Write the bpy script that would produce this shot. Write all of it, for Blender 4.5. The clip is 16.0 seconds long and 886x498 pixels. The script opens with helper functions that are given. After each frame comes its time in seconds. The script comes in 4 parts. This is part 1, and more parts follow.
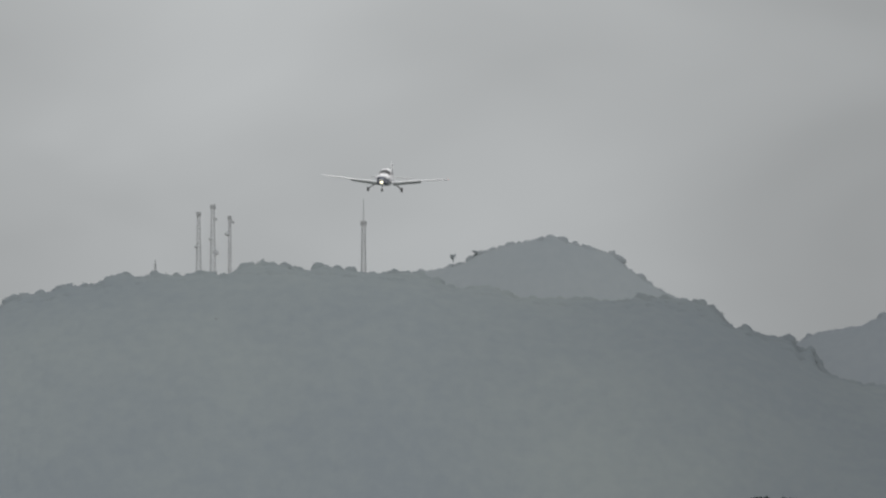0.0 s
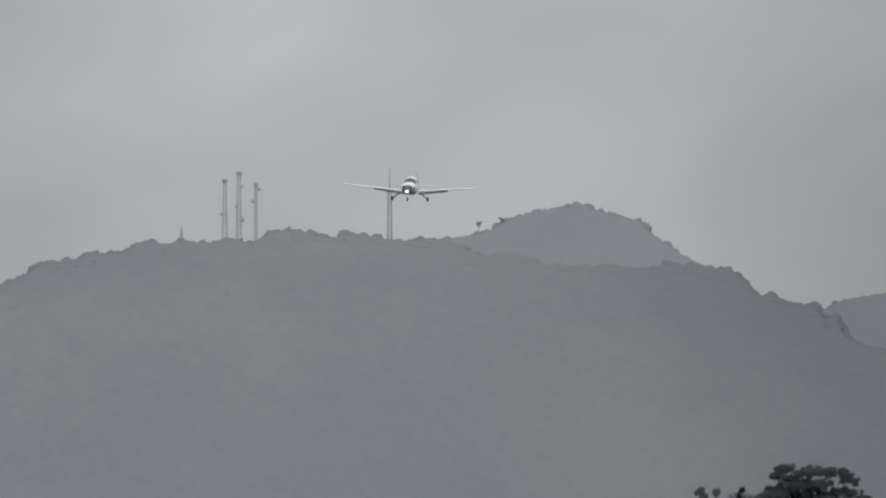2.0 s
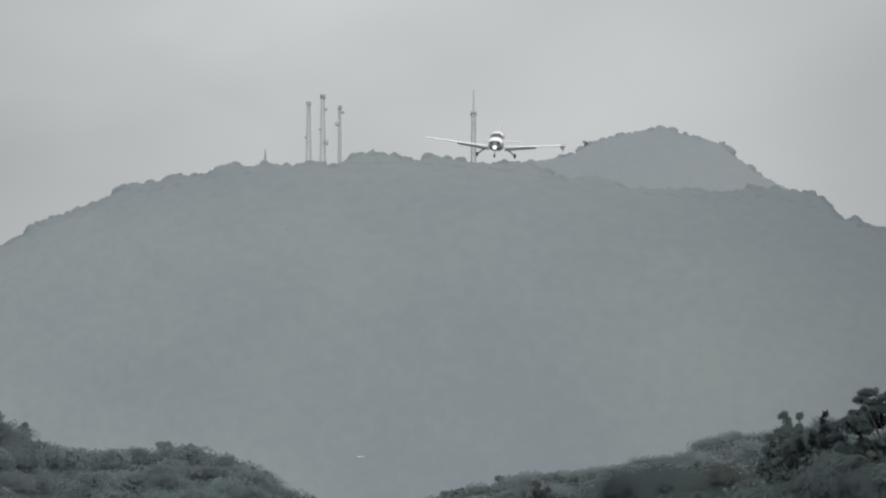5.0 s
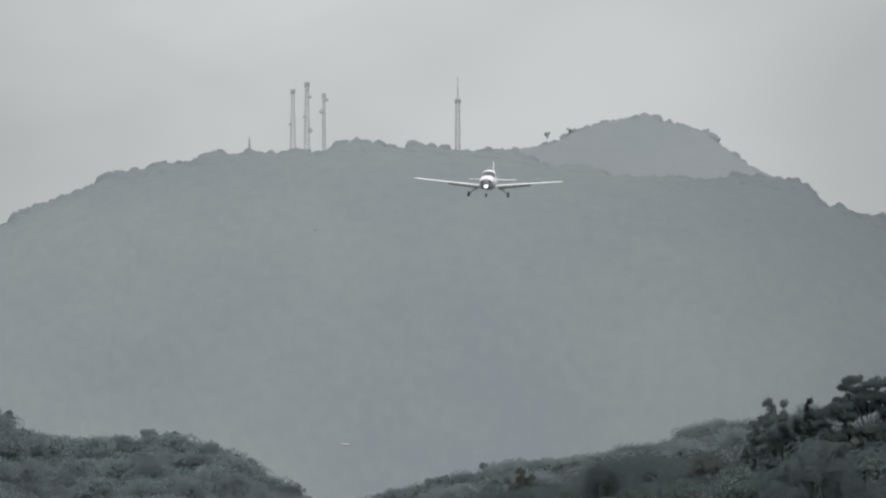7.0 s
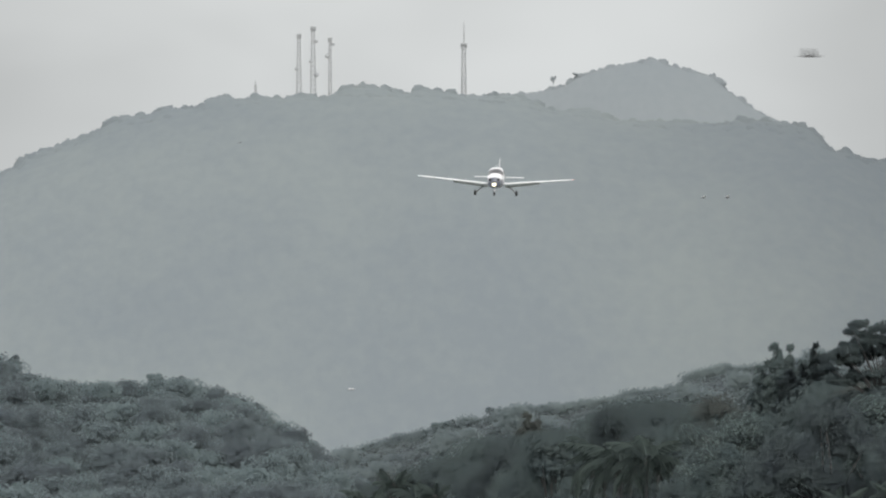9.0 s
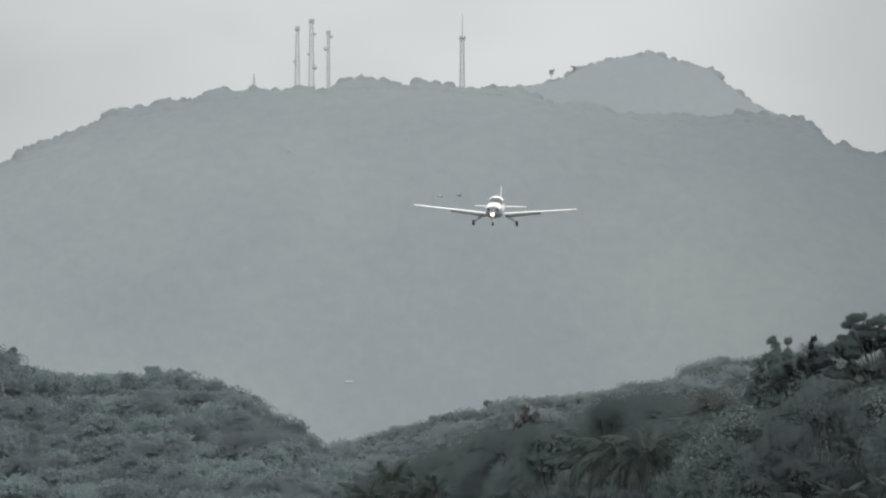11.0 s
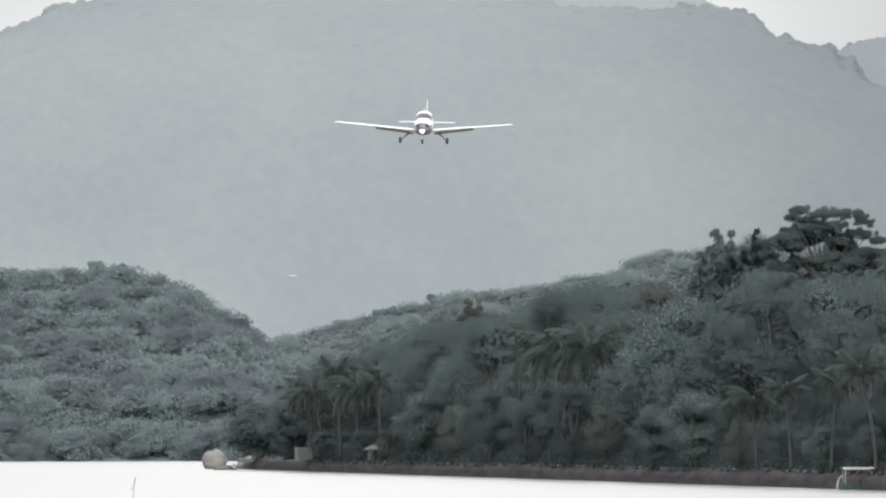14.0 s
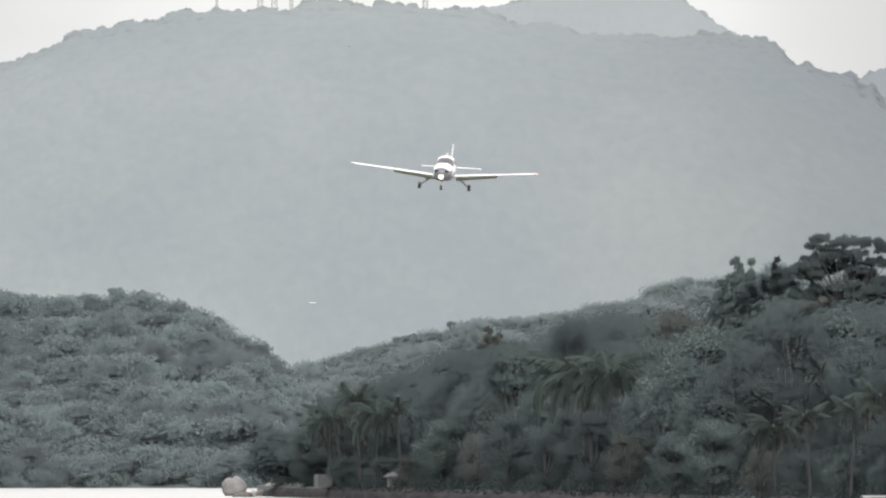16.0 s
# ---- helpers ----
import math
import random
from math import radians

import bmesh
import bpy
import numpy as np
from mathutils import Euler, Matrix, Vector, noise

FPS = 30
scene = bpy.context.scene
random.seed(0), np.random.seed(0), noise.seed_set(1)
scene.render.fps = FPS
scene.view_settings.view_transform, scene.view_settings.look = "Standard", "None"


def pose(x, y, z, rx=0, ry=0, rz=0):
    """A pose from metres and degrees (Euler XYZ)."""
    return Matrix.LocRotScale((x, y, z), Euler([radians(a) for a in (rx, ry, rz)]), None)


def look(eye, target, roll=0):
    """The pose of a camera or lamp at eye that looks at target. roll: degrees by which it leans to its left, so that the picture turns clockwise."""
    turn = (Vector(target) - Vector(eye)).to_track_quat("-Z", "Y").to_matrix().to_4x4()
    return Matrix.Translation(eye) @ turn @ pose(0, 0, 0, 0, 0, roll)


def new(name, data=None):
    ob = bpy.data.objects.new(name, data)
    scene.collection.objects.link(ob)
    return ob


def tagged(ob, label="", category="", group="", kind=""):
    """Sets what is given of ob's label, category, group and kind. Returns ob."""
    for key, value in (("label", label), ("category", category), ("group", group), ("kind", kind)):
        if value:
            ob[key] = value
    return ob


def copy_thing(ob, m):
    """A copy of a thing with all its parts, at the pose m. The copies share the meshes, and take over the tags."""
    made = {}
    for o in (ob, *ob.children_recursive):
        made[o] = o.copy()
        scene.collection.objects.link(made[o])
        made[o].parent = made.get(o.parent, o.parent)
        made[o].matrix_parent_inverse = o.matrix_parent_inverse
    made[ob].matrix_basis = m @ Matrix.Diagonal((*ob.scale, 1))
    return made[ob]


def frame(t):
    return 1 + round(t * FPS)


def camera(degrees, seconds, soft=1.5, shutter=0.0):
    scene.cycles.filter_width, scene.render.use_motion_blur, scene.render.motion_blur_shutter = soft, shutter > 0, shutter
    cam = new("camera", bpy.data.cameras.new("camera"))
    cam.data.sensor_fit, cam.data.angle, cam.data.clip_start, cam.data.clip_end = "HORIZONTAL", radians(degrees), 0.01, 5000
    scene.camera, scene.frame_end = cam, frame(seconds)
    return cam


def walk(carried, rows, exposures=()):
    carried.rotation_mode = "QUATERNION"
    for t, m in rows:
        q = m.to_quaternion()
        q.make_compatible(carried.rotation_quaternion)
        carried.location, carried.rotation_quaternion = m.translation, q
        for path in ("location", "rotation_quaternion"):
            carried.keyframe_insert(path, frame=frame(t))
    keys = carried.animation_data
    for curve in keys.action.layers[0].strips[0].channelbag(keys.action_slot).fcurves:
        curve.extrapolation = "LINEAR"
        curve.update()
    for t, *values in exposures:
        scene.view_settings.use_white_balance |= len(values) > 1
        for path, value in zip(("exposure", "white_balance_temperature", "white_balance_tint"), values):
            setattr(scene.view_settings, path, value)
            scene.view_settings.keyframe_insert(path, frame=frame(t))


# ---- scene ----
# A light aircraft on final approach over a lagoon, seen through a long lens.
EYE = (0.0, 0.0, 6.0)
cam = camera(3.5, 16.0, soft=2.2, shutter=0.5)
# seconds, tilt above the horizon, turn to the left, lean
AIM = [
    (0, 1.8271, -0.3963, -0.071),
    (0.5, 1.9029, -0.3312, -0.084),
    (1, 1.9148, -0.3381, -0.046),
    (1.5, 1.7776, -0.3612, -0.115),
    (2, 1.6975, -0.2929, -0.060),
    (2.5, 1.6461, -0.2734, -0.057),
    (3, 1.5126, -0.2115, -0.088),
    (3.5, 1.4436, -0.0307, 0.053),
    (4, 1.3433, 0.0670, 0.099),
    (4.2, 1.3644, 0.0879, 0.051),
    (6.3, 1.4029, -0.0462, 0.108),
    (6.5, 1.3924, -0.0688, 0.067),
    (7, 1.3446, -0.0243, 0.032),
    (7.5, 1.1839, 0.0127, -0.027),
    (8, 1.1458, 0.0836, -0.023),
    (8.5, 1.1280, 0.0169, 0.019),
    (9, 1.1253, -0.0000, 0.000),
    (9.2, 1.1810, 0.0208, 0.066),
    (11.3, 1.0476, -0.0093, 0.087),
    (11.5, 1.0071, -0.0282, 0.019),
    (12, 0.9110, -0.0768, 0.022),
    (12.5, 0.8274, -0.1055, 0.070),
    (13, 0.6692, -0.1520, -0.084),
    (13.5, 0.6375, -0.2060, -0.089),
    (14, 0.6774, -0.2328, -0.121),
    (14.5, 0.6811, -0.1369, -0.069),
    (15, 0.6928, -0.1333, -0.049),
    (15.5, 0.7464, -0.1870, -0.038),
    (16, 0.7857, -0.1531, 0.012),
]

walk(cam, [(t, pose(*EYE, 90 + tilt, 0, turn) @ pose(0, 0, 0, 0, 0, lean)) for t, tilt, turn, lean in AIM],
     exposures=[(0, -0.6, 6480, 9.5), (1.5, -0.62, 6440, 9), (3.5, -0.36, 6380, 8), (4.2, -0.28, 6420, 8.5), (6.5, -0.24, 6480, 9), (9.0, 0.03, 6560, 9), (11.5, 0.05, 6510, 9), (12.5, 0.22, 6430, 9.5),
                (14.0, 0.52, 6580, 11), (15.0, 0.56, 6680, 12), (16.0, 0.56, 6720, 12)])

# ---- sky and sun: high thin overcast ----
SUN_UP, SUN_TURN = 27.0, 172.0
world = bpy.data.worlds.new("overcast_sky")
world.use_nodes = True
scene.world = world


def wire(tree, a, out, b, inp):
    tree.links.new(a.outputs[out], b.inputs[inp])


def make_sky():
    nt = world.node_tree
    nt.nodes.clear()
    N = nt.nodes.new
    tc, sep = N("ShaderNodeTexCoord"), N("ShaderNodeSeparateXYZ")
    wire(nt, tc, "Generated", sep, 0)
    rise = N("ShaderNodeValToRGB")          # an overcast sky brightens towards the zenith
    el = rise.color_ramp.elements
    el[0].position, el[0].color = 0.0, (0.562, 0.588, 0.602, 1)
    el[1].position, el[1].color = 1.0, (1.95, 1.95, 2.0, 1)
    for p, c in ((0.03, (0.598, 0.618, 0.628, 1)), (0.055, (0.664, 0.682, 0.69, 1)), (0.14, (1.6, 1.58, 1.58, 1)), (0.32, (2.15, 2.12, 2.13, 1))):
        e = el.new(p)
        e.color = c
    wire(nt, sep, "Z", rise, 0)
    mp = N("ShaderNodeMapping")
    mp.inputs["Scale"].default_value = (26, 26, 62)
    wire(nt, tc, "Generated", mp, 0)
    cl = N("ShaderNodeTexNoise")
    cl.inputs["Scale"].default_value, cl.inputs["Detail"].default_value, cl.inputs["Roughness"].default_value = 1.0, 3.0, 0.45
    cl.inputs["Distortion"].default_value = 0.4
    wire(nt, mp, 0, cl, "Vector")
    ramp = N("ShaderNodeMapRange")
    ramp.inputs[1].default_value, ramp.inputs[2].default_value = 0.3, 0.72
    ramp.inputs[3].default_value, ramp.inputs[4].default_value = 0.88, 1.12
    wire(nt, cl, 0, ramp, 0)
    side, off, east, thick = N("ShaderNodeMath"), N("ShaderNodeMath"), N("ShaderNodeMapRange"), N("ShaderNodeVectorMath")   # sky colour is dimmed to both sides, imitating the lens's falloff
    side.operation, off.operation, east.interpolation_type = "ADD", "ABSOLUTE", "SMOOTHSTEP"
    side.inputs[1].default_value = 0.003
    wire(nt, sep, "X", side, 0)
    wire(nt, side, 0, off, 0)
    east.inputs[1].default_value, east.inputs[2].default_value = 0.006, 0.042
    east.inputs[3].default_value, east.inputs[4].default_value = 1.05, 0.78
    wire(nt, off, 0, east, 0)
    thick.operation = "MULTIPLY"
    wire(nt, rise, 0, thick, 0)
    wire(nt, east, 0, thick, 1)
    mul = N("ShaderNodeVectorMath")
    mul.operation = "MULTIPLY"
    wire(nt, thick, 0, mul, 0)
    wire(nt, ramp, 0, mul, 1)
    sky = N("ShaderNodeTexSky")
    sky.sky_type, sky.sun_disc = "NISHITA", False
    sky.sun_elevation, sky.sun_rotation = radians(SUN_UP), radians(SUN_TURN)
    sky.dust_density = 4.0
    thin, cloud, both, out = N("ShaderNodeBackground"), N("ShaderNodeBackground"), N("ShaderNodeAddShader"), N("ShaderNodeOutputWorld")
    thin.inputs[1].default_value = 0.005
    wire(nt, sky, 0, thin, 0)
    wire(nt, mul, 0, cloud, 0)
    wire(nt, thin, 0, both, 0)
    wire(nt, cloud, 0, both, 1)
    wire(nt, both, 0, out, 0)


make_sky()
sun = new("sun", bpy.data.lights.new("sun", "SUN"))
sun.data.energy, sun.data.angle, sun.data.color = 1.3, radians(35), (1, 0.97, 0.93)
sun.matrix_world = look((300 * math.sin(radians(SUN_TURN)), 300 * math.cos(radians(SUN_TURN)), 300 * math.tan(radians(SUN_UP))), (0, 0, 0))


# ---- materials ----
def material(name, a, b, scale=1.0, rough=0.7, bump=0.0, fine=8.0, metal=0.0, vary=0.0, coords="Object", mid=0.5, spec=0.3, stretch=None, through_light=0.0, weight=0.45, leafy=0.0, haze_fade=0.0, open_=0.0):
    """Two base colours mixed by a coarse and a fine noise, with relief from the fine one; vary: spread between objects."""
    m = bpy.data.materials.new(name)
    m.use_nodes = True
    nt = m.node_tree
    N, p = nt.nodes.new, nt.nodes["Principled BSDF"]
    p.inputs["Roughness"].default_value, p.inputs["Metallic"].default_value = rough, metal
    p.inputs["Specular IOR Level"].default_value = spec
    tc = N("ShaderNodeTexCoord")
    big, small = N("ShaderNodeTexNoise"), N("ShaderNodeTexNoise")
    big.inputs["Scale"].default_value, big.inputs["Detail"].default_value = scale, 4
    small.inputs["Scale"].default_value, small.inputs["Detail"].default_value = scale * fine, 3
    if stretch:
        mp = N("ShaderNodeMapping")
        mp.inputs["Scale"].default_value = stretch
        wire(nt, tc, coords, mp, 0)
        wire(nt, mp, 0, big, "Vector")
        wire(nt, mp, 0, small, "Vector")
    else:
        wire(nt, tc, coords, big, "Vector")
        wire(nt, tc, coords, small, "Vector")
    add = N("ShaderNodeMath")
    add.operation = "MULTIPLY_ADD"
    wire(nt, small, 0, add, 0)
    add.inputs[1].default_value = weight
    wire(nt, big, 0, add, 2)
    rng = N("ShaderNodeMapRange")
    rng.inputs[1].default_value, rng.inputs[2].default_value = mid + weight / 2 - 0.2, mid + weight / 2 + 0.2
    wire(nt, add, 0, rng, 0)
    mix = N("ShaderNodeMix")
    mix.data_type = "RGBA"
    mix.inputs[6].default_value, mix.inputs[7].default_value = (*a, 1), (*b, 1)
    wire(nt, rng, 0, mix, 0)
    last, slot = mix, 2
    if vary:
        info, hsv, mr, mh = N("ShaderNodeObjectInfo"), N("ShaderNodeHueSaturation"), N("ShaderNodeMapRange"), N("ShaderNodeMapRange")
        mr.inputs[3].default_value, mr.inputs[4].default_value = 1 - vary, 1 + vary
        mh.inputs[3].default_value, mh.inputs[4].default_value = 0.5 + 0.06 * vary, 0.5 - 0.14 * vary
        wire(nt, info, "Random", mr, 0)
        wire(nt, info, "Random", mh, 0)
        wire(nt, mr, 0, hsv, "Value")
        wire(nt, mh, 0, hsv, "Hue")
        wire(nt, mix, 2, hsv, "Color")
        last, slot = hsv, 0
    if haze_fade:                               # painted haze fades out eastwards: the base colour darkens along x
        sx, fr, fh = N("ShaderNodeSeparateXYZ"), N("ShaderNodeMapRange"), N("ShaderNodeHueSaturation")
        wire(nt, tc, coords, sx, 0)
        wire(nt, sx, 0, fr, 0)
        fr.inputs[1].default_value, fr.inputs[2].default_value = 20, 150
        fr.inputs[3].default_value, fr.inputs[4].default_value = 1, 1 - haze_fade
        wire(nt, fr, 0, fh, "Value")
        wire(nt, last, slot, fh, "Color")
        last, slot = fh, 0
    if leafy:                               # every spray of leaves has its own tone
        geo, lh, lr = N("ShaderNodeNewGeometry"), N("ShaderNodeHueSaturation"), N("ShaderNodeMapRange")
        lr.inputs[3].default_value, lr.inputs[4].default_value = 1 - leafy, 1 + leafy
        nt.links.new(geo.outputs["Random Per Island"], lr.inputs[0])
        wire(nt, lr, 0, lh, "Value")
        wire(nt, last, slot, lh, "Color")
        last, slot = lh, 0
    wire(nt, last, slot, p, "Base Color")
    if through_light:                       # leaves let some light through
        tl, both = N("ShaderNodeBsdfTranslucent"), N("ShaderNodeMixShader")
        both.inputs[0].default_value = through_light
        wire(nt, last, slot, tl, "Color")
        wire(nt, p, 0, both, 1)
        wire(nt, tl, 0, both, 2)
        wire(nt, both, 0, nt.nodes["Material Output"], 0)
        if open_:                           # and some past, between the leaflets of a spray
            gap, loose = N("ShaderNodeBsdfTransparent"), N("ShaderNodeMixShader")
            loose.inputs[0].default_value = open_
            wire(nt, both, 0, loose, 1)
            wire(nt, gap, 0, loose, 2)
            wire(nt, loose, 0, nt.nodes["Material Output"], 0)
    if bump:
        bp = N("ShaderNodeBump")
        bp.inputs["Strength"].default_value, bp.inputs["Distance"].default_value = bump, 0.3 / scale
        wire(nt, small, 0, bp, "Height")
        wire(nt, bp, 0, p, "Normal")
    return m


def glowing(name, colour, strength):
    m = bpy.data.materials.new(name)
    m.use_nodes = True
    p = m.node_tree.nodes["Principled BSDF"]
    p.inputs["Base Color"].default_value = (*colour, 1)
    p.inputs["Emission Color"].default_value = (*colour, 1)
    p.inputs["Emission Strength"].default_value = strength
    return m


M = {
    # the far forests have pale grey-blue haze mixed into their base colours
    "far_wood": material("far_forest_haze_in_colour", (0.183, 0.209, 0.224), (0.216, 0.243, 0.245), 0.011, 1.0, fine=22.0, spec=0.0, stretch=(1, 0.5, 1), through_light=0.15, haze_fade=0.22),
    "peak_wood": material("peak_forest_haze_in_colour", (0.212, 0.237, 0.25), (0.232, 0.256, 0.265), 0.013, 1.0, fine=22.0, spec=0.0, stretch=(1, 0.5, 1), through_light=0.15),
    "east_wood": material("east_forest_haze_in_colour", (0.165, 0.186, 0.204), (0.185, 0.206, 0.218), 0.013, 1.0, fine=22.0, spec=0.0, stretch=(1, 0.5, 1), through_light=0.15),
    "far_metal": material("galvanised_lattice_steel", (0.31, 0.325, 0.335), (0.38, 0.39, 0.395), 0.2, 0.8, spec=0.1),
    "canvas": material("greyed_white_canvas", (0.2, 0.21, 0.215), (0.28, 0.285, 0.29), 1.5, 0.8),
    "far_wall": material("far_whitewash", (0.42, 0.43, 0.44), (0.5, 0.5, 0.5), 0.4, 0.9),
    # middle-distance haze is painted into these greens; the farther ridge gets more
    "mid_leaf": material("hill_foliage_painted_haze", (0.124, 0.150, 0.166), (0.166, 0.202, 0.206), 0.12, 0.9, 0.1, fine=26.0, vary=0.18, spec=0.0, through_light=0.45, open_=0.35, leafy=0.04, weight=0.9),
    "ridge_leaf": material("ridge_foliage_painted_haze", (0.152, 0.182, 0.197), (0.194, 0.232, 0.234), 0.12, 0.9, 0.1, fine=26.0, vary=0.18, spec=0.0, through_light=0.45, open_=0.35, leafy=0.04, weight=0.9),
    "mid_ground": material("hill_undergrowth_painted_haze", (0.098, 0.120, 0.128), (0.130, 0.152, 0.150), 0.05, 1.0, fine=7.0, spec=0.0),
    "leaf": material("dark_broad_leaves", (0.050, 0.063, 0.072), (0.090, 0.114, 0.112), 0.3, 0.8, 0.12, fine=14.0, vary=0.22, spec=0.0, through_light=0.4, open_=0.27, leafy=0.06, weight=0.9),
    "leaf_dry": material("olive_brown_leaves", (0.056, 0.067, 0.069), (0.100, 0.111, 0.102), 0.3, 0.8, 0.12, fine=14.0, vary=0.12, spec=0.0, through_light=0.4, open_=0.27, leafy=0.07, weight=0.9),
    "palm": material("palm_fronds", (0.044, 0.057, 0.057), (0.072, 0.093, 0.085), 0.4, 0.8, fine=5.0, vary=0.15, spec=0.0, through_light=0.3),
    "palm_dry": material("dry_hanging_fronds", (0.046, 0.05, 0.049), (0.068, 0.07, 0.066), 0.5, 0.8, fine=5.0),
    "under": material("shaded_undergrowth", (0.07, 0.083, 0.086), (0.095, 0.108, 0.103), 0.15, 0.95, 0.3, fine=7.0, spec=0.0),
    "bark": material("grey_bark", (0.052, 0.052, 0.052), (0.08, 0.079, 0.076), 1.2, 0.9, 0.4, fine=6.0),
    "palm_bark": material("pale_ringed_palm_bark", (0.04, 0.044, 0.046), (0.057, 0.06, 0.062), 1.5, 0.9, 0.3, fine=6.0),
    "earth": material("brown_bank_earth", (0.034, 0.034, 0.037), (0.062, 0.059, 0.060), 0.5, 0.95, 0.3, fine=7.0, stretch=(0.35, 0.35, 2.2), spec=0.0),
    "stone": material("pale_grey_granite", (0.13, 0.13, 0.128), (0.23, 0.225, 0.22), 0.5, 0.85, 0.5, fine=9.0),
    "stone_dark": material("wet_dark_rock", (0.06, 0.06, 0.06), (0.13, 0.12, 0.11), 0.8, 0.6, 0.5, fine=7.0),
    "wall": material("weathered_limewash", (0.07, 0.075, 0.079), (0.105, 0.11, 0.112), 0.5, 0.85, fine=9.0),
    "roof": material("old_roof_tiles", (0.16, 0.12, 0.10), (0.24, 0.18, 0.15), 0.8, 0.9, 0.3, fine=6.0),
    "grass": material("sunlit_green_grass", (0.06, 0.085, 0.025), (0.13, 0.155, 0.055), 3.0, 0.7, fine=4.0, vary=0.1),
    "turf": material("rough_turf", (0.035, 0.045, 0.028), (0.07, 0.075, 0.045), 0.8, 0.9, 0.4, fine=9.0),
    "straw": material("dry_grass_stalk", (0.10, 0.085, 0.06), (0.16, 0.135, 0.1), 5.0, 0.8),
    "boat": material("faded_teal_boat_paint", (0.035, 0.06, 0.065), (0.06, 0.09, 0.09), 1.5, 0.6, fine=6.0),
    "white": material("white_aircraft_paint", (0.62, 0.63, 0.635), (0.68, 0.685, 0.685), 0.8, 0.35, fine=6.0, spec=0.5),
    "blue": material("dark_blue_trim_paint", (0.09, 0.102, 0.13), (0.12, 0.132, 0.16), 1.0, 0.3, spec=0.5),
    "glass": material("tinted_canopy_glass", (0.02, 0.022, 0.025), (0.035, 0.037, 0.04), 1.0, 0.3, spec=0.2),
    "rubber": material("black_tyre_rubber", (0.02, 0.02, 0.02), (0.035, 0.035, 0.035), 4.0, 0.85),
    "alloy": material("grey_painted_alloy", (0.22, 0.23, 0.24), (0.32, 0.33, 0.34), 4.0, 0.5, metal=0.2),
    "dark": material("dark_intake", (0.015, 0.015, 0.02), (0.03, 0.03, 0.035), 3.0, 0.7),
    "feather": material("dark_plumage", (0.03, 0.03, 0.032), (0.06, 0.055, 0.05), 6.0, 0.8),
    "feather_pale": material("pale_plumage", (0.5, 0.5, 0.5), (0.62, 0.62, 0.6), 6.0, 0.8),
    "lamp": glowing("landing_lamp_glow", (1.0, 0.92, 0.66), 3.0),
    "red_lamp": glowing("red_wingtip_glow", (1.0, 0.3, 0.22), 0.6),
    "green_lamp": glowing("green_wingtip_glow", (0.8, 0.95, 0.9), 0.15),
}


def make_water_material():
    m = bpy.data.materials.new("choppy_lagoon_water")
    m.use_nodes = True
    nt = m.node_tree
    N, p = nt.nodes.new, nt.nodes["Principled BSDF"]
    p.inputs["Base Color"].default_value = (0.10, 0.115, 0.11, 1)
    p.inputs["Roughness"].default_value, p.inputs["IOR"].default_value = 0.3, 1.333
    p.inputs["Specular IOR Level"].default_value = 0.4
    tc, mp, n1 = N("ShaderNodeTexCoord"), N("ShaderNodeMapping"), N("ShaderNodeTexNoise")
    mp.inputs["Scale"].default_value = (0.9, 0.12, 1)
    n1.inputs["Scale"].default_value, n1.inputs["Detail"].default_value = 1.0, 4
    wire(nt, tc, "Object", mp, 0)
    wire(nt, mp, 0, n1, "Vector")
    bp = N("ShaderNodeBump")
    bp.inputs["Strength"].default_value, bp.inputs["Distance"].default_value = 0.5, 0.35
    wire(nt, n1, 0, bp, "Height")
    wire(nt, bp, 0, p, "Normal")
    return m


M["water"] = make_water_material()


# ---- building helpers ----
def mesh_of(name, verts, faces, mat, smooth=False):
    me = bpy.data.meshes.new(name)
    me.from_pydata([tuple(v) for v in verts], [], [tuple(f) for f in faces])
    me.materials.append(mat)
    if smooth:
        me.polygons.foreach_set("use_smooth", [True] * len(me.polygons))
    me.update()
    return me


def piece(name, verts, faces, mat, parent=None, label="", smooth=False):
    ob = new(name, mesh_of(name, verts, faces, mat, smooth))
    ob.parent = parent
    return tagged(ob, label)


def part(name, bm, mat, parent=None, label="", smooth=False):
    me = bpy.data.meshes.new(name)
    bm.to_mesh(me)
    bm.free()
    me.materials.append(mat)
    if smooth:
        me.polygons.foreach_set("use_smooth", [True] * len(me.polygons))
    ob = new(name, me)
    ob.parent = parent
    return tagged(ob, label)


def tube(bm, pts, radii, sides=7):
    rings = []
    for i, (p, r) in enumerate(zip(pts, radii)):
        p = Vector(p)
        d = (Vector(pts[min(i + 1, len(pts) - 1)]) - Vector(pts[max(i - 1, 0)])).normalized()
        q = d.to_track_quat("Z", "Y")
        rings.append([bm.verts.new(p + q @ Vector((r * math.cos(a), r * math.sin(a), 0))) for a in [2 * math.pi * k / sides for k in range(sides)]])
    for a, b in zip(rings, rings[1:]):
        for k in range(sides):
            bm.faces.new((a[k], a[(k + 1) % sides], b[(k + 1) % sides], b[k]))
    bm.faces.new(rings[0][::-1])
    bm.faces.new(rings[-1])


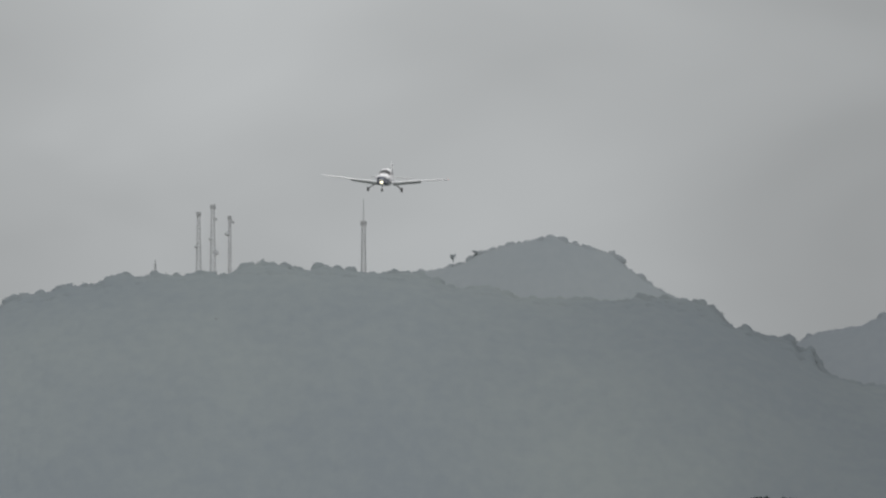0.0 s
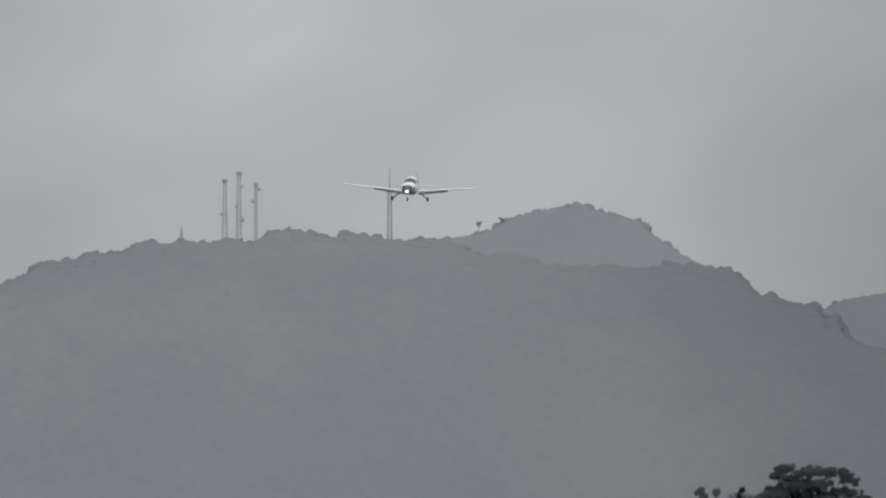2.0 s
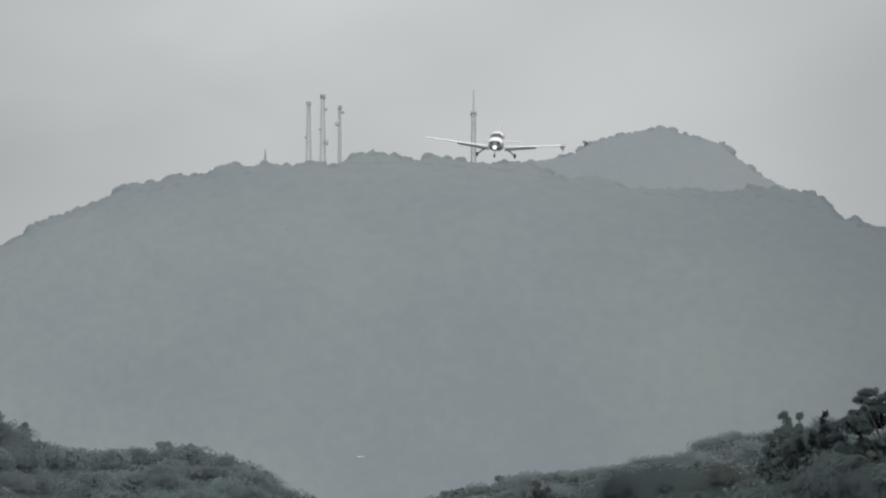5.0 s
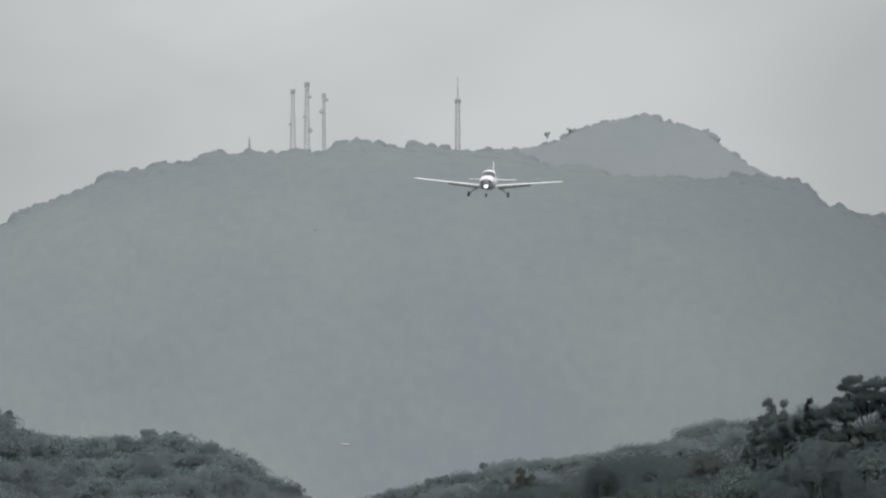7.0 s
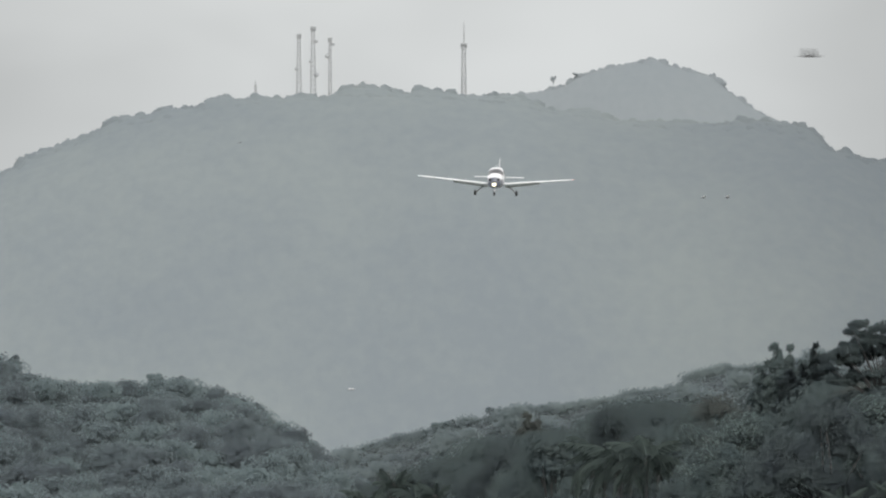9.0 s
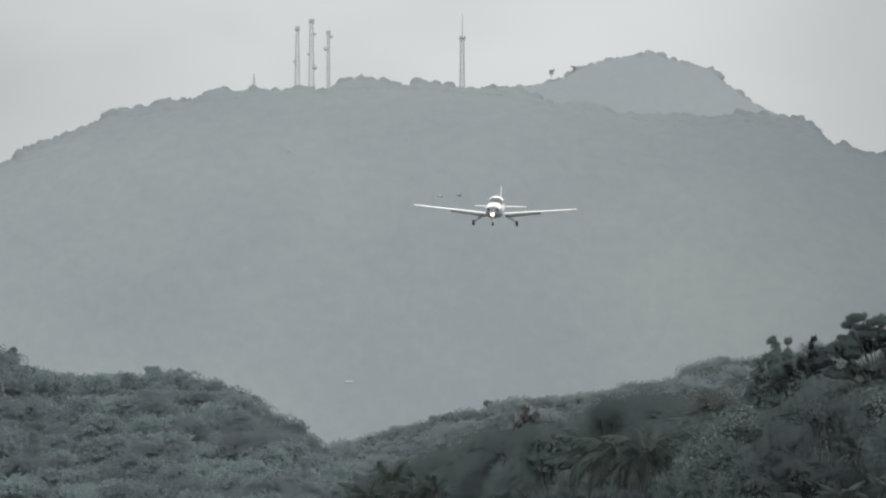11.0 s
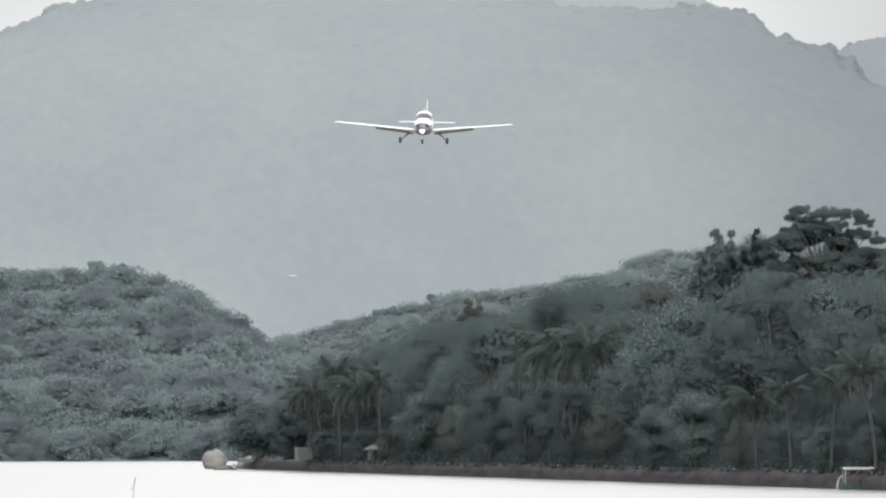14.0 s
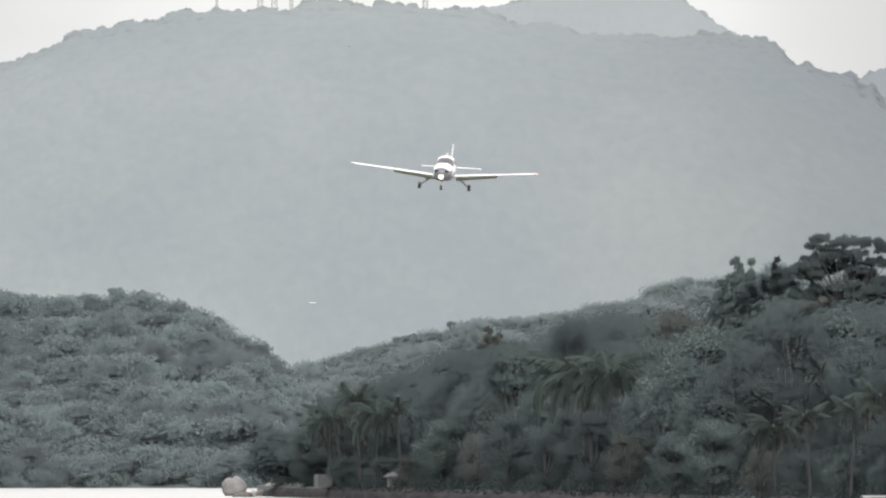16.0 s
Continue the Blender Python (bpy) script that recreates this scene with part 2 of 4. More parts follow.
def block(bm, centre, size, m=None, bevel=0.0):
    made = bmesh.ops.create_cube(bm, size=1.0)["verts"]
    bmesh.ops.scale(bm, vec=size, verts=made)
    if bevel:
        made = list({v for f in bmesh.ops.bevel(bm, geom=list({e for v in made for e in v.link_edges}), offset=bevel, segments=2, affect="EDGES")["faces"] for v in f.verts} | {v for v in made if v.is_valid})
    if m:
        bmesh.ops.transform(bm, matrix=m, verts=made)
    bmesh.ops.translate(bm, vec=centre, verts=made)


def lump(bm, centre, radii, seed, rough=0.25, sub=2):
    made = bmesh.ops.create_icosphere(bm, subdivisions=sub, radius=1.0)["verts"]
    for v in made:
        n = 1 + rough * noise.noise(v.co * 1.7 + Vector((seed, seed * 0.7, 3.1))) + 0.5 * rough * noise.noise(v.co * 4.3 + Vector((seed, 5, 1)))
        v.co = Vector((v.co.x * radii[0], v.co.y * radii[1], v.co.z * radii[2])) * n + Vector(centre)


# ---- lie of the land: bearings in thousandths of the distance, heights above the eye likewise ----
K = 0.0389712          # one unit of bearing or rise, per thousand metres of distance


def bearing(u, d):
    return (u - 784) * K * d / 1000


def height(v, d):
    return EYE[2] + (945 - v) * K * d / 1000


def line(points):
    us, vs = points[0::2], points[1::2]
    return lambda u: float(np.interp(u, us, vs))


RIDGE = line([-400, 420, -30, 318, 30, 294, 45, 272, 100, 256, 150, 240, 215, 205, 270, 198, 290, 188, 345, 190, 368, 172, 395, 166, 425, 174,
              460, 166, 500, 172, 550, 163, 566, 174, 615, 152, 685, 151, 715, 165, 750, 153, 820, 165, 865, 167, 900, 164, 945, 176, 980, 196,
              1045, 189, 1090, 213, 1160, 211, 1285, 219, 1300, 209, 1395, 213, 1440, 229, 1475, 272, 1495, 262, 1520, 276, 1577, 284,
              1592, 308, 1612, 298, 1632, 350, 1707, 371, 1760, 360, 2100, 420])
PEAK = line([700, 300, 850, 196, 915, 164, 1000, 151, 1020, 134, 1060, 120, 1110, 107, 1142, 103, 1154, 97, 1176, 108, 1230, 124, 1262, 131, 1290, 157,
             1345, 198, 1400, 218, 1500, 300])
EAST = line([1500, 330, 1577, 296, 1627, 270, 1707, 260, 1745, 238, 1850, 215, 2100, 200])
WEST_HILL = line([-500, 560, -60, 596, -30, 607, -5, 648, 20, 636, 60, 657, 130, 681, 200, 673, 250, 686, 275, 668, 325, 673, 400, 697,
                  460, 727, 500, 752, 550, 782, 572, 802, 640, 850, 720, 905, 800, 960])
MID_RIDGE = line([300, 860, 480, 830, 572, 800, 640, 787, 680, 770, 740, 767, 800, 748, 870, 730, 940, 718, 1000, 711, 1090, 703, 1150, 683,
                  1205, 678, 1215, 657, 1250, 651, 1360, 640, 1500, 610, 1800, 590, 2100, 600])
POINT = line([480, 935, 515, 925, 560, 915, 625, 880, 640, 858, 700, 845, 740, 828, 790, 797, 840, 772, 890, 766, 985, 758, 1010, 742, 1050, 727,
              1110, 716, 1190, 697, 1260, 704, 1300, 692, 1350, 682, 1400, 672, 1480, 668, 1530, 655, 1600, 645, 1800, 630, 2100, 600])


def shore(u):
    """Distance of the wooded point's waterline."""
    return 6000 / (K * (85 + (u - 520) * 0.0355))


WEST_SHORE = 2168.0
SHARED_NORMAL = Vector((0, -0.8, 0.6))          # shading normals are bent this way, which flattens light and shade like haze
# the side that leaf fronts are wound towards: the camera's
CAMERA_SIDE = Vector((0, -1.0, 0.06))
rnd = random.Random(7)


def dome(x, y, cell, seed):
    """Rounded crowns on a jittered lattice: 0 to 1."""
    gx, gy = np.floor(x / cell), np.floor(y / cell)
    best = np.full(x.shape, 9.0)
    for i in (-1, 0, 1):
        for j in (-1, 0, 1):
            cx, cy = gx + i, gy + j
            h = np.sin(cx * 127.1 + cy * 311.7 + seed) * 43758.5453
            k = np.sin(cx * 269.5 + cy * 183.3 + seed * 2) * 27183.17
            px, py = (cx + 0.5 + 0.42 * (h - np.floor(h) - 0.5) * 2) * cell, (cy + 0.5 + 0.42 * (k - np.floor(k) - 0.5) * 2) * cell
            grow = 0.75 + 0.5 * (h * 7 - np.floor(h * 7))
            best = np.minimum(best, ((x - px) ** 2 + (y - py) ** 2) / (cell * grow * 0.75) ** 2)
    return np.sqrt(np.clip(1 - best, 0, 1))


def slope_z(skyline, U, S, near, far, low, crown, cell, seed):
    """Heights of a forested mountainside: it climbs evenly as seen from the shore, with folds and crowns."""
    D = near + (far - near) * S
    X = (U - 784) * K * D / 1000
    us = np.arange(-900, 2500, 5)
    sky = np.array([skyline(u) for u in us]) + 9
    soft = np.convolve(np.pad(sky, 40, mode="edge"), np.hanning(81) / np.hanning(81).sum(), mode="valid")
    keen = np.clip((S - 0.8) / 0.2, 0, 1) ** 2
    top = np.interp(U, us, soft) * (1 - keen) + np.interp(U, us, sky) * keen
    rise = np.sin(np.clip(S, 0, 1) * math.pi / 2) ** 1.05
    Z = EYE[2] + (945 - (low + (top - low) * rise)) * K * D / 1000
    fold = 1.6 * np.sin(0.043 * X + 0.006 * D + seed) + 1.1 * np.sin(0.081 * X - 0.011 * D + 1.9 * seed) + 0.6 * np.sin(0.17 * X + 0.023 * D + seed)
    Z += fold * np.sin(S * math.pi) * (1 - S ** 4)
    near_top = np.clip((S - 0.86) / 0.14, 0, 1)
    Z += crown * (0.3 + 0.1 * near_top) * (dome(X, D * 0.7, cell, seed) + 0.3 * dome(X + 31, D * 0.7, cell * 0.45, seed + 4))
    return X, D, Z


def mountain(name, skyline, u0, u1, near, far, low, mat, cell, crown, label, nu=420, nd=110, seed=1.0):
    U, S = np.meshgrid(np.linspace(u0, u1, nu), np.linspace(0, 1, nd))
    X, D, Z = slope_z(skyline, U, S, near, far, low, crown, cell, seed)
    verts = np.stack([X, D, Z], -1).reshape(-1, 3)
    back = np.stack([X[-1], D[-1] + 60, np.full(nu, -3.0)], -1)
    verts = np.concatenate([verts, back])
    faces = [(j * nu + i, j * nu + i + 1, (j + 1) * nu + i + 1, (j + 1) * nu + i) for j in range(nd) for i in range(nu - 1)]
    ob = piece(name, verts.tolist(), faces, mat, smooth=True)
    ob.data.normals_split_custom_set_from_vertices([tuple((q.normal * 0.5 + SHARED_NORMAL * 1.1).normalized()) for q in ob.data.vertices])
    return tagged(ob, label, "mountain", kind="structure")


mountain("backdrop_mountain", RIDGE, -400, 2050, 4000, 4300, 1000, M["far_wood"], 3.2, 2.2, "broad forested mountain, pale grey mist painted into its colour", 760, 150, 1.0)
mountain("backdrop_peak", PEAK, 700, 1500, 4600, 4700, 520, M["peak_wood"], 2.8, 2.0, "pale wooded peak behind the mountain, haze painted into its colour", 260, 40, 2.3)
mountain("backdrop_east_ridge", EAST, 1500, 2100, 4620, 4720, 560, M["east_wood"], 3.4, 2.2, "distant pale wooded ridge, haze painted into its colour", 180, 40, 3.1)


def slab(name, x0, x1, y0, y1, z, mat, label, nx=2, ny=2, category="ground", lift=None):
    xs, ys = np.linspace(x0, x1, nx), np.linspace(y0, y1, ny)
    verts = [(x, y, z + (lift(x, y) if lift else 0)) for y in ys for x in xs]
    faces = [(j * nx + i, j * nx + i + 1, (j + 1) * nx + i + 1, (j + 1) * nx + i) for j in range(ny - 1) for i in range(nx - 1)]
    return tagged(piece(name, verts, faces, mat, smooth=True), label, category, kind="structure")


slab("ground", -6000, 6000, -6000, 6000, -3.0, M["earth"], "dark sandy bed and land under the lagoon")
slab("water", -3000, 3000, 850, 4900, 0.0, M["water"], "bright choppy lagoon water mirroring a white sky", category="water")


def berm(x, y):
    """A low grassy bank before the camera, then flat land out to the water."""
    rise = 0.62 * math.exp(-((y - 62) / 9.0) ** 2)
    fall = -4.0 * min(1.0, max(0.0, (y - 66) / 50.0)) ** 1.2
    end = -3.0 * max(0.0, (y - 955 - 0.9 * x) / 60.0) - 0.22 * min(1.0, max(0.0, (y - 300) / 300.0))
    return rise + fall + end + 0.006 * math.sin(x * 3.1)


def airfield():
    ys = list(np.linspace(-60, 130, 70)) + list(np.linspace(140, 930, 30)) + list(np.linspace(935, 1030, 40))
    xs = list(np.linspace(-120, 120, 90))
    n = len(xs)
    verts = [(x, y, 4.33 + berm(x, y)) for y in ys for x in xs]
    faces = [(j * n + i, j * n + i + 1, (j + 1) * n + i + 1, (j + 1) * n + i) for j in range(len(ys) - 1) for i in range(n - 1)]
    tagged(piece("airfield_ground", verts, faces, M["turf"], smooth=True), "rough green turf of the airfield down to the lagoon", "ground", kind="structure")


airfield()


def hill(name, skyline, u0, u1, near, far, cover, mat, label, nu=120, nd=24, back=150):
    us = np.linspace(u0, u1, nu)
    rows = [i / (nd - 1) for i in range(nd)]
    verts = []
    for sfrac in rows + [1.3]:
        for u in us:
            n = near(u) if callable(near) else near
            f = far(u) if callable(far) else far
            d = n + (f - n) * min(sfrac, 1.0) + (back if sfrac > 1 else 0)
            verts.append((bearing(u, d), d, -2.0 if sfrac > 1 else land(skyline, u, sfrac, n, f, cover)))
    faces = [(j * nu + i, j * nu + i + 1, (j + 1) * nu + i + 1, (j + 1) * nu + i) for j in range(nd) for i in range(nu - 1)]
    return tagged(piece(name, verts, faces, mat, smooth=True), label, "hill", kind="structure")


def land(skyline, u, s, n, f, cover):
    top = max(1.2, height(skyline(u), f) - cover)
    low = 1.3 * min(1.0, s / 0.03) - 0.6 * (s <= 0.0)
    k = s * s * (3 - 2 * s)
    return low + (top - low) * (0.55 * k + 0.45 * s) if s > 0 else -0.6


def point_back(u):
    return shore(u) + 60 + 190 * min(1.0, max(0.0, (u - 540) / 500))


hill("west_hill", WEST_HILL, -500, 800, WEST_SHORE, 2480.0, 6.5, M["mid_ground"], "wooded hill rising from the far shore, haze painted into its colour")
hill("mid_ridge", MID_RIDGE, 300, 2100, 2500.0, 2750.0, 6.0, M["mid_ground"], "wooded ridge behind the point, haze painted into its colour")
hill("wooded_point", POINT, 524, 2100, shore, point_back, 12.0, M["under"], "dark wooded point running out into the lagoon", 200, 24)


# ---- trees ----
def leaves(centres, n, size, rng, flat=0.8, lie=0.45, axis=(0, 0), own=1.0, calm=0.0):
    """Small leaf sprays over clumps (x, y, z, radius), lying roughly along the clump's skin; with the way each faces."""
    verts, faces, ways = [], [], []
    total = sum(c[3] ** 2 for c in centres)
    heart = Vector([sum(c[k] for c in centres) / len(centres) for k in range(3)]) - Vector((0, 0, 1.0))
    for cx, cy, cz, r in centres:
        for _ in range(max(4, int(n * r * r / total))):
            d = Vector((rng.gauss(0, 1), rng.gauss(0, 1), rng.gauss(0.2, 0.9))).normalized()
            q = d * r * (0.4 + 0.72 * rng.random() ** 0.6)
            p = Vector((cx + q.x, cy + q.y, cz + q.z * flat))
            s = size * rng.uniform(0.6, 1.4)
            a = (d + Vector((rng.gauss(0, lie), rng.gauss(0, lie), rng.gauss(0.1, lie)))).normalized()
            if a.dot(CAMERA_SIDE) < 0:            # fronts are turned to the camera's side, so no back shows dark
                a = -a
            t = a.orthogonal().normalized()
            k = rng.uniform(0, 6.28)
            t = t * math.cos(k) + a.cross(t) * math.sin(k)
            w = a.cross(t) * s * 0.42
            t = t * s * 0.6
            k = len(verts)
            verts += [p - t, p + w * 1.3 + t * 0.4, p - w * 1.1 + t]
            faces.append((k, k + 1, k + 2) if (t.cross(w)).dot(a) < 0 else (k, k + 2, k + 1))
            out = ((p - heart).normalized() * 0.6 + d * 0.15 + a * own + SHARED_NORMAL * calm).normalized() if axis else (d * 0.2 + a * 0.15 + SHARED_NORMAL * 1.1).normalized()
            ways += [out] * 3
    return verts, faces, ways


CROWNS = {}


def foliage(name, centres, n, size, rng, mat, parent, core=0.8, flat=0.8, lie=0.45, seed=0, axis=(0, 0), own=1.0, calm=0.0, sub=1):
    v, f, w = leaves(centres, n, size, rng, flat, lie, axis, own, calm)
    heart = Vector([sum(c[k] for c in centres) / len(centres) for k in range(3)]) - Vector((0, 0, 1.0))
    if core:
        bm = bmesh.new()
        for i, c in enumerate(centres):
            lump(bm, c[:3], (c[3] * core, c[3] * core, c[3] * core * flat), seed + i, 0.35, sub)
        bm.verts.index_update()
        bm.normal_update()
        k = len(v)
        v += [x.co.copy() for x in bm.verts]
        w += [(x.normal * 0.15 + (x.co - heart).normalized() * 0.6 + SHARED_NORMAL * calm).normalized() if axis else (x.normal * 0.2 + SHARED_NORMAL * 1.1).normalized() for x in bm.verts]
        f += [tuple(k + x.index for x in g.verts) for g in bm.faces]
        bm.free()
    if parent:
        CROWNS[parent.name] = (v, f, w)
    ob = piece(name, v, f, mat, parent, smooth=True)
    ob.data.normals_split_custom_set_from_vertices([tuple(x) for x in w])
    return ob


def crown_clumps(h, r, rng, n, low=0.42, flat=1.0):
    out = []
    for i in range(n):
        z = rng.random() ** 0.8
        rad = r * math.sqrt(max(0.05, 1 - (2 * z - 0.9) ** 2 * 0.8)) * rng.uniform(0.35, 0.85)
        a = rng.uniform(0, 2 * math.pi)
        out.append((rad * math.cos(a), rad * math.sin(a), h * low + (h * (1 - low) - r * 0.3) * z * flat + h * (1 - low) * (1 - flat), r * rng.uniform(0.3, 0.5)))
    return out


def tree(name, h, r, leaf_mat, bark, label, seed, clumps=14, n=1500, size=0.42, low=0.4, flat=1.0, core=0.68, category="tree", own=1.0, bulk=1.0, calm=1.3):
    rng = random.Random(seed)
    root = tagged(new(name), label, category)
    cl = [(*c[:3], c[3] * bulk) for c in crown_clumps(h, r, rng, clumps, low, flat)]
    bm = bmesh.new()
    bend = [(rng.gauss(0, 0.02) * h, rng.gauss(0, 0.02) * h) for _ in range(3)]
    fork = h * (low + 0.12)
    tube(bm, [(0, 0, -0.6), (bend[0][0], bend[0][1], fork * 0.5), (bend[1][0], bend[1][1], fork), (0, 0, h * 0.8)], [h * 0.022, h * 0.017, h * 0.013, h * 0.004])
    for c in cl[::2]:
        tube(bm, [(bend[1][0], bend[1][1], fork * rng.uniform(0.75, 1.0)), (c[0] * 0.5, c[1] * 0.5, (fork + c[2]) / 2), c[:3]], [h * 0.009, h * 0.006, h * 0.002], 5)
    part("trunk", bm, bark, root)
    foliage("crown", cl, n, size, rng, leaf_mat, root, core, 0.66, 0.42, seed, (0, 0), own, calm)
    return root


def frond(length, droop, seed, leaflets=20):
    rng = random.Random(seed)
    verts, faces = [], []
    pts = []
    for i in range(9):
        s = i / 8
        pts.append(Vector((length * (s - 0.18 * s * s * droop), 0, length * (0.42 * s - 0.62 * droop * s * s))))
    for a, b in zip(pts, pts[1:]):
        k = len(verts)
        verts += [a + Vector((0, 0.03, 0)), a - Vector((0, 0.03, 0)), b - Vector((0, 0.02, 0)), b + Vector((0, 0.02, 0)), (a + b) / 2 + Vector((0, 0, -0.04))]
        faces += [(k, k + 1, k + 2, k + 3), (k, k + 4, k + 1), (k + 2, k + 4, k + 3)]
    for i in range(leaflets * 2):
        s = 0.15 + 0.84 * (i // 2) / leaflets
        q = s * 8
        p = pts[int(q)].lerp(pts[min(8, int(q) + 1)], q - int(q))
        side = 1 if i % 2 else -1
        ln = length * 0.27 * math.sin(math.pi * (0.18 + 0.78 * s)) * rng.uniform(0.8, 1.15)
        out = Vector((0.42, side * 0.62, -0.75 + rng.gauss(0, 0.15))).normalized() * ln
        w = Vector((0.065, 0, 0.015))
        k = len(verts)
        verts += [p - w, p + w, p + out * 0.6 + w * 0.9, p + out + Vector((0, 0, -0.12 * ln)), p + out * 0.55 - w]
        faces.append((k, k + 1, k + 2, k + 3, k + 4))
    return mesh_of("frond", verts, faces, M["palm"])


FRONDS = [frond(3.6, 0.55, 1), frond(3.9, 1.0, 2), frond(3.5, 1.35, 3), frond(3.8, 1.75, 4)]
DRY_FROND = frond(3.3, 1.9, 5, 9)
DRY_FROND.materials[0] = M["palm_dry"]


def palm(h, lean, seed, label, spread=1.0, n=17, dry=3, weep=False):
    rng = random.Random(seed)
    root = tagged(new("palm_tree"), label, "palm tree", "palms on the wooded point")
    bm = bmesh.new()
    pts = [(lean * (i / 8) ** 1.7, 0.05 * math.sin(i), -0.6 + (h + 0.6) * i / 8) for i in range(9)]
    tube(bm, pts, [0.17 - 0.008 * i + (0.06 if i == 0 else 0) for i in range(9)], 8)
    part("trunk", bm, M["palm_bark"], root, smooth=True)
    bm = bmesh.new()
    lump(bm, (lean, 0, h - 0.1), (0.34, 0.34, 0.5), seed, 0.3, 2)
    for i in range(5):
        a = i * 1.25
        lump(bm, (lean + 0.3 * math.cos(a), 0.3 * math.sin(a), h - 0.4), (0.15, 0.15, 0.18), i, 0.1, 1)
    part("crown_heart", bm, M["palm_dry"], root)
    for i in range(n + dry):
        old = i >= n
        me = DRY_FROND if old else FRONDS[(1 if i < 5 else 2 if i < 10 else 3) if weep else 0 if i < 5 else 1 if i < 12 else 2]
        ob = new("frond", me)
        ob.parent = root
        up = (62 if i < 5 else 24 if i < 12 else -12) if not old else -38
        ob.matrix_basis = pose(lean, 0, h, 0, 0, i * 137.5 + rng.uniform(-14, 14)) @ pose(0, 0, 0, rng.uniform(-12, 12), -up * 0.55 + rng.uniform(-9, 9), 0) @ Matrix.Scale(spread * rng.uniform(0.85, 1.1), 4)
    return root


def set_at(ob, u, d, z, turn=0.0, grow=1.0, tall=1.0):
    return pose(bearing(u, d), d, z, 0, 0, turn) @ Matrix.Diagonal((grow, grow, grow * tall, 1))


def plant(protos, spots, used):
    """Stands trees: the first spot of each pattern takes the pattern itself, the rest take copies."""
    for k, (which, m) in enumerate(spots):
        ob = protos[which]
        if which in used:
            copy_thing(ob, m @ Matrix.Diagonal((*[1 / q for q in ob.scale], 1)))
        else:
            used.add(which)
            ob.matrix_basis = m


def point_ground(u, d):
    n, f = shore(u), point_back(u)
    return land(POINT, u, min(1.0, max(0.0, (d - n) / (f - n))), n, f, 12.0)


LBL = "dense dark green broadleaf tree on the wooded point"
wood = [tree("broadleaf_tree", 13, 5.2, M["leaf"], M["bark"], LBL, 11 + i, 24, 7000, 0.34, 0.10 + 0.06 * i, 1.0, 0.5, "tree", 0.18, 1.1, 1.1) for i in range(4)]
wood += [tree("broadleaf_tree", 13, 4.6, M["leaf_dry"], M["bark"], "olive-brown broadleaf tree among darker green ones", 31, 24, 6000, 0.32, 0.16, 1.0, 0.45, "tree", 0.25, 1.1, 1.2)]
for w in wood:
    w["group"] = "broadleaf trees on the wooded point"


def plant_point():
    spots = []
    rng = random.Random(3)
    for row in range(10):
        u = 600 + rng.uniform(0, 30) + row * 8
        while u < 1950:
            n, f = shore(u), point_back(u)
            frac = (row + 0.4) / 10 if row else 0.005
            d = n + 9 + (f - n - 9) * frac + rng.uniform(-6, 6)
            z = point_ground(u, d)
            room = height(POINT(u), d) - z - rng.uniform(0.0, 1.2)
            want = rng.uniform(9.5, 15.0) if row > 1 else rng.uniform(4.5, 8.5)
            for a0, a1, rows, cap in ((1000, 1195, 6, 850), (1470, 1650, 4, 955), (630, 810, 3, 962)):
                if a0 < u < a1 and row < rows:
                    room = min(room, height(cap, d) - z)
            tall = min(want, room) * 1.07
            if tall > 2.2:
                g = max(tall, 4.5) / 13
                which = 4 if rng.random() < 0.09 else rng.randrange(4)
                spots.append((which, set_at(None, u, d, z - 0.2, rng.uniform(-22, 22), g, tall / 13 / g)))
            u += rng.uniform(50, 82) * (1500 / d)
    plant(wood, spots, set())


plant_point()
hazy = [tree("hill_tree", 7.5, 3.8, M["mid_leaf"], M["bark"], "grey-green tree on the wooded hill, haze painted into its colour", 51 + i, 14, 2200, 0.45, 0.02, 1.0, 0.55, "tree", 0.12, 1.3, 1.7) for i in range(4)]
for w in hazy:
    w["group"] = "trees on the hazy hills"


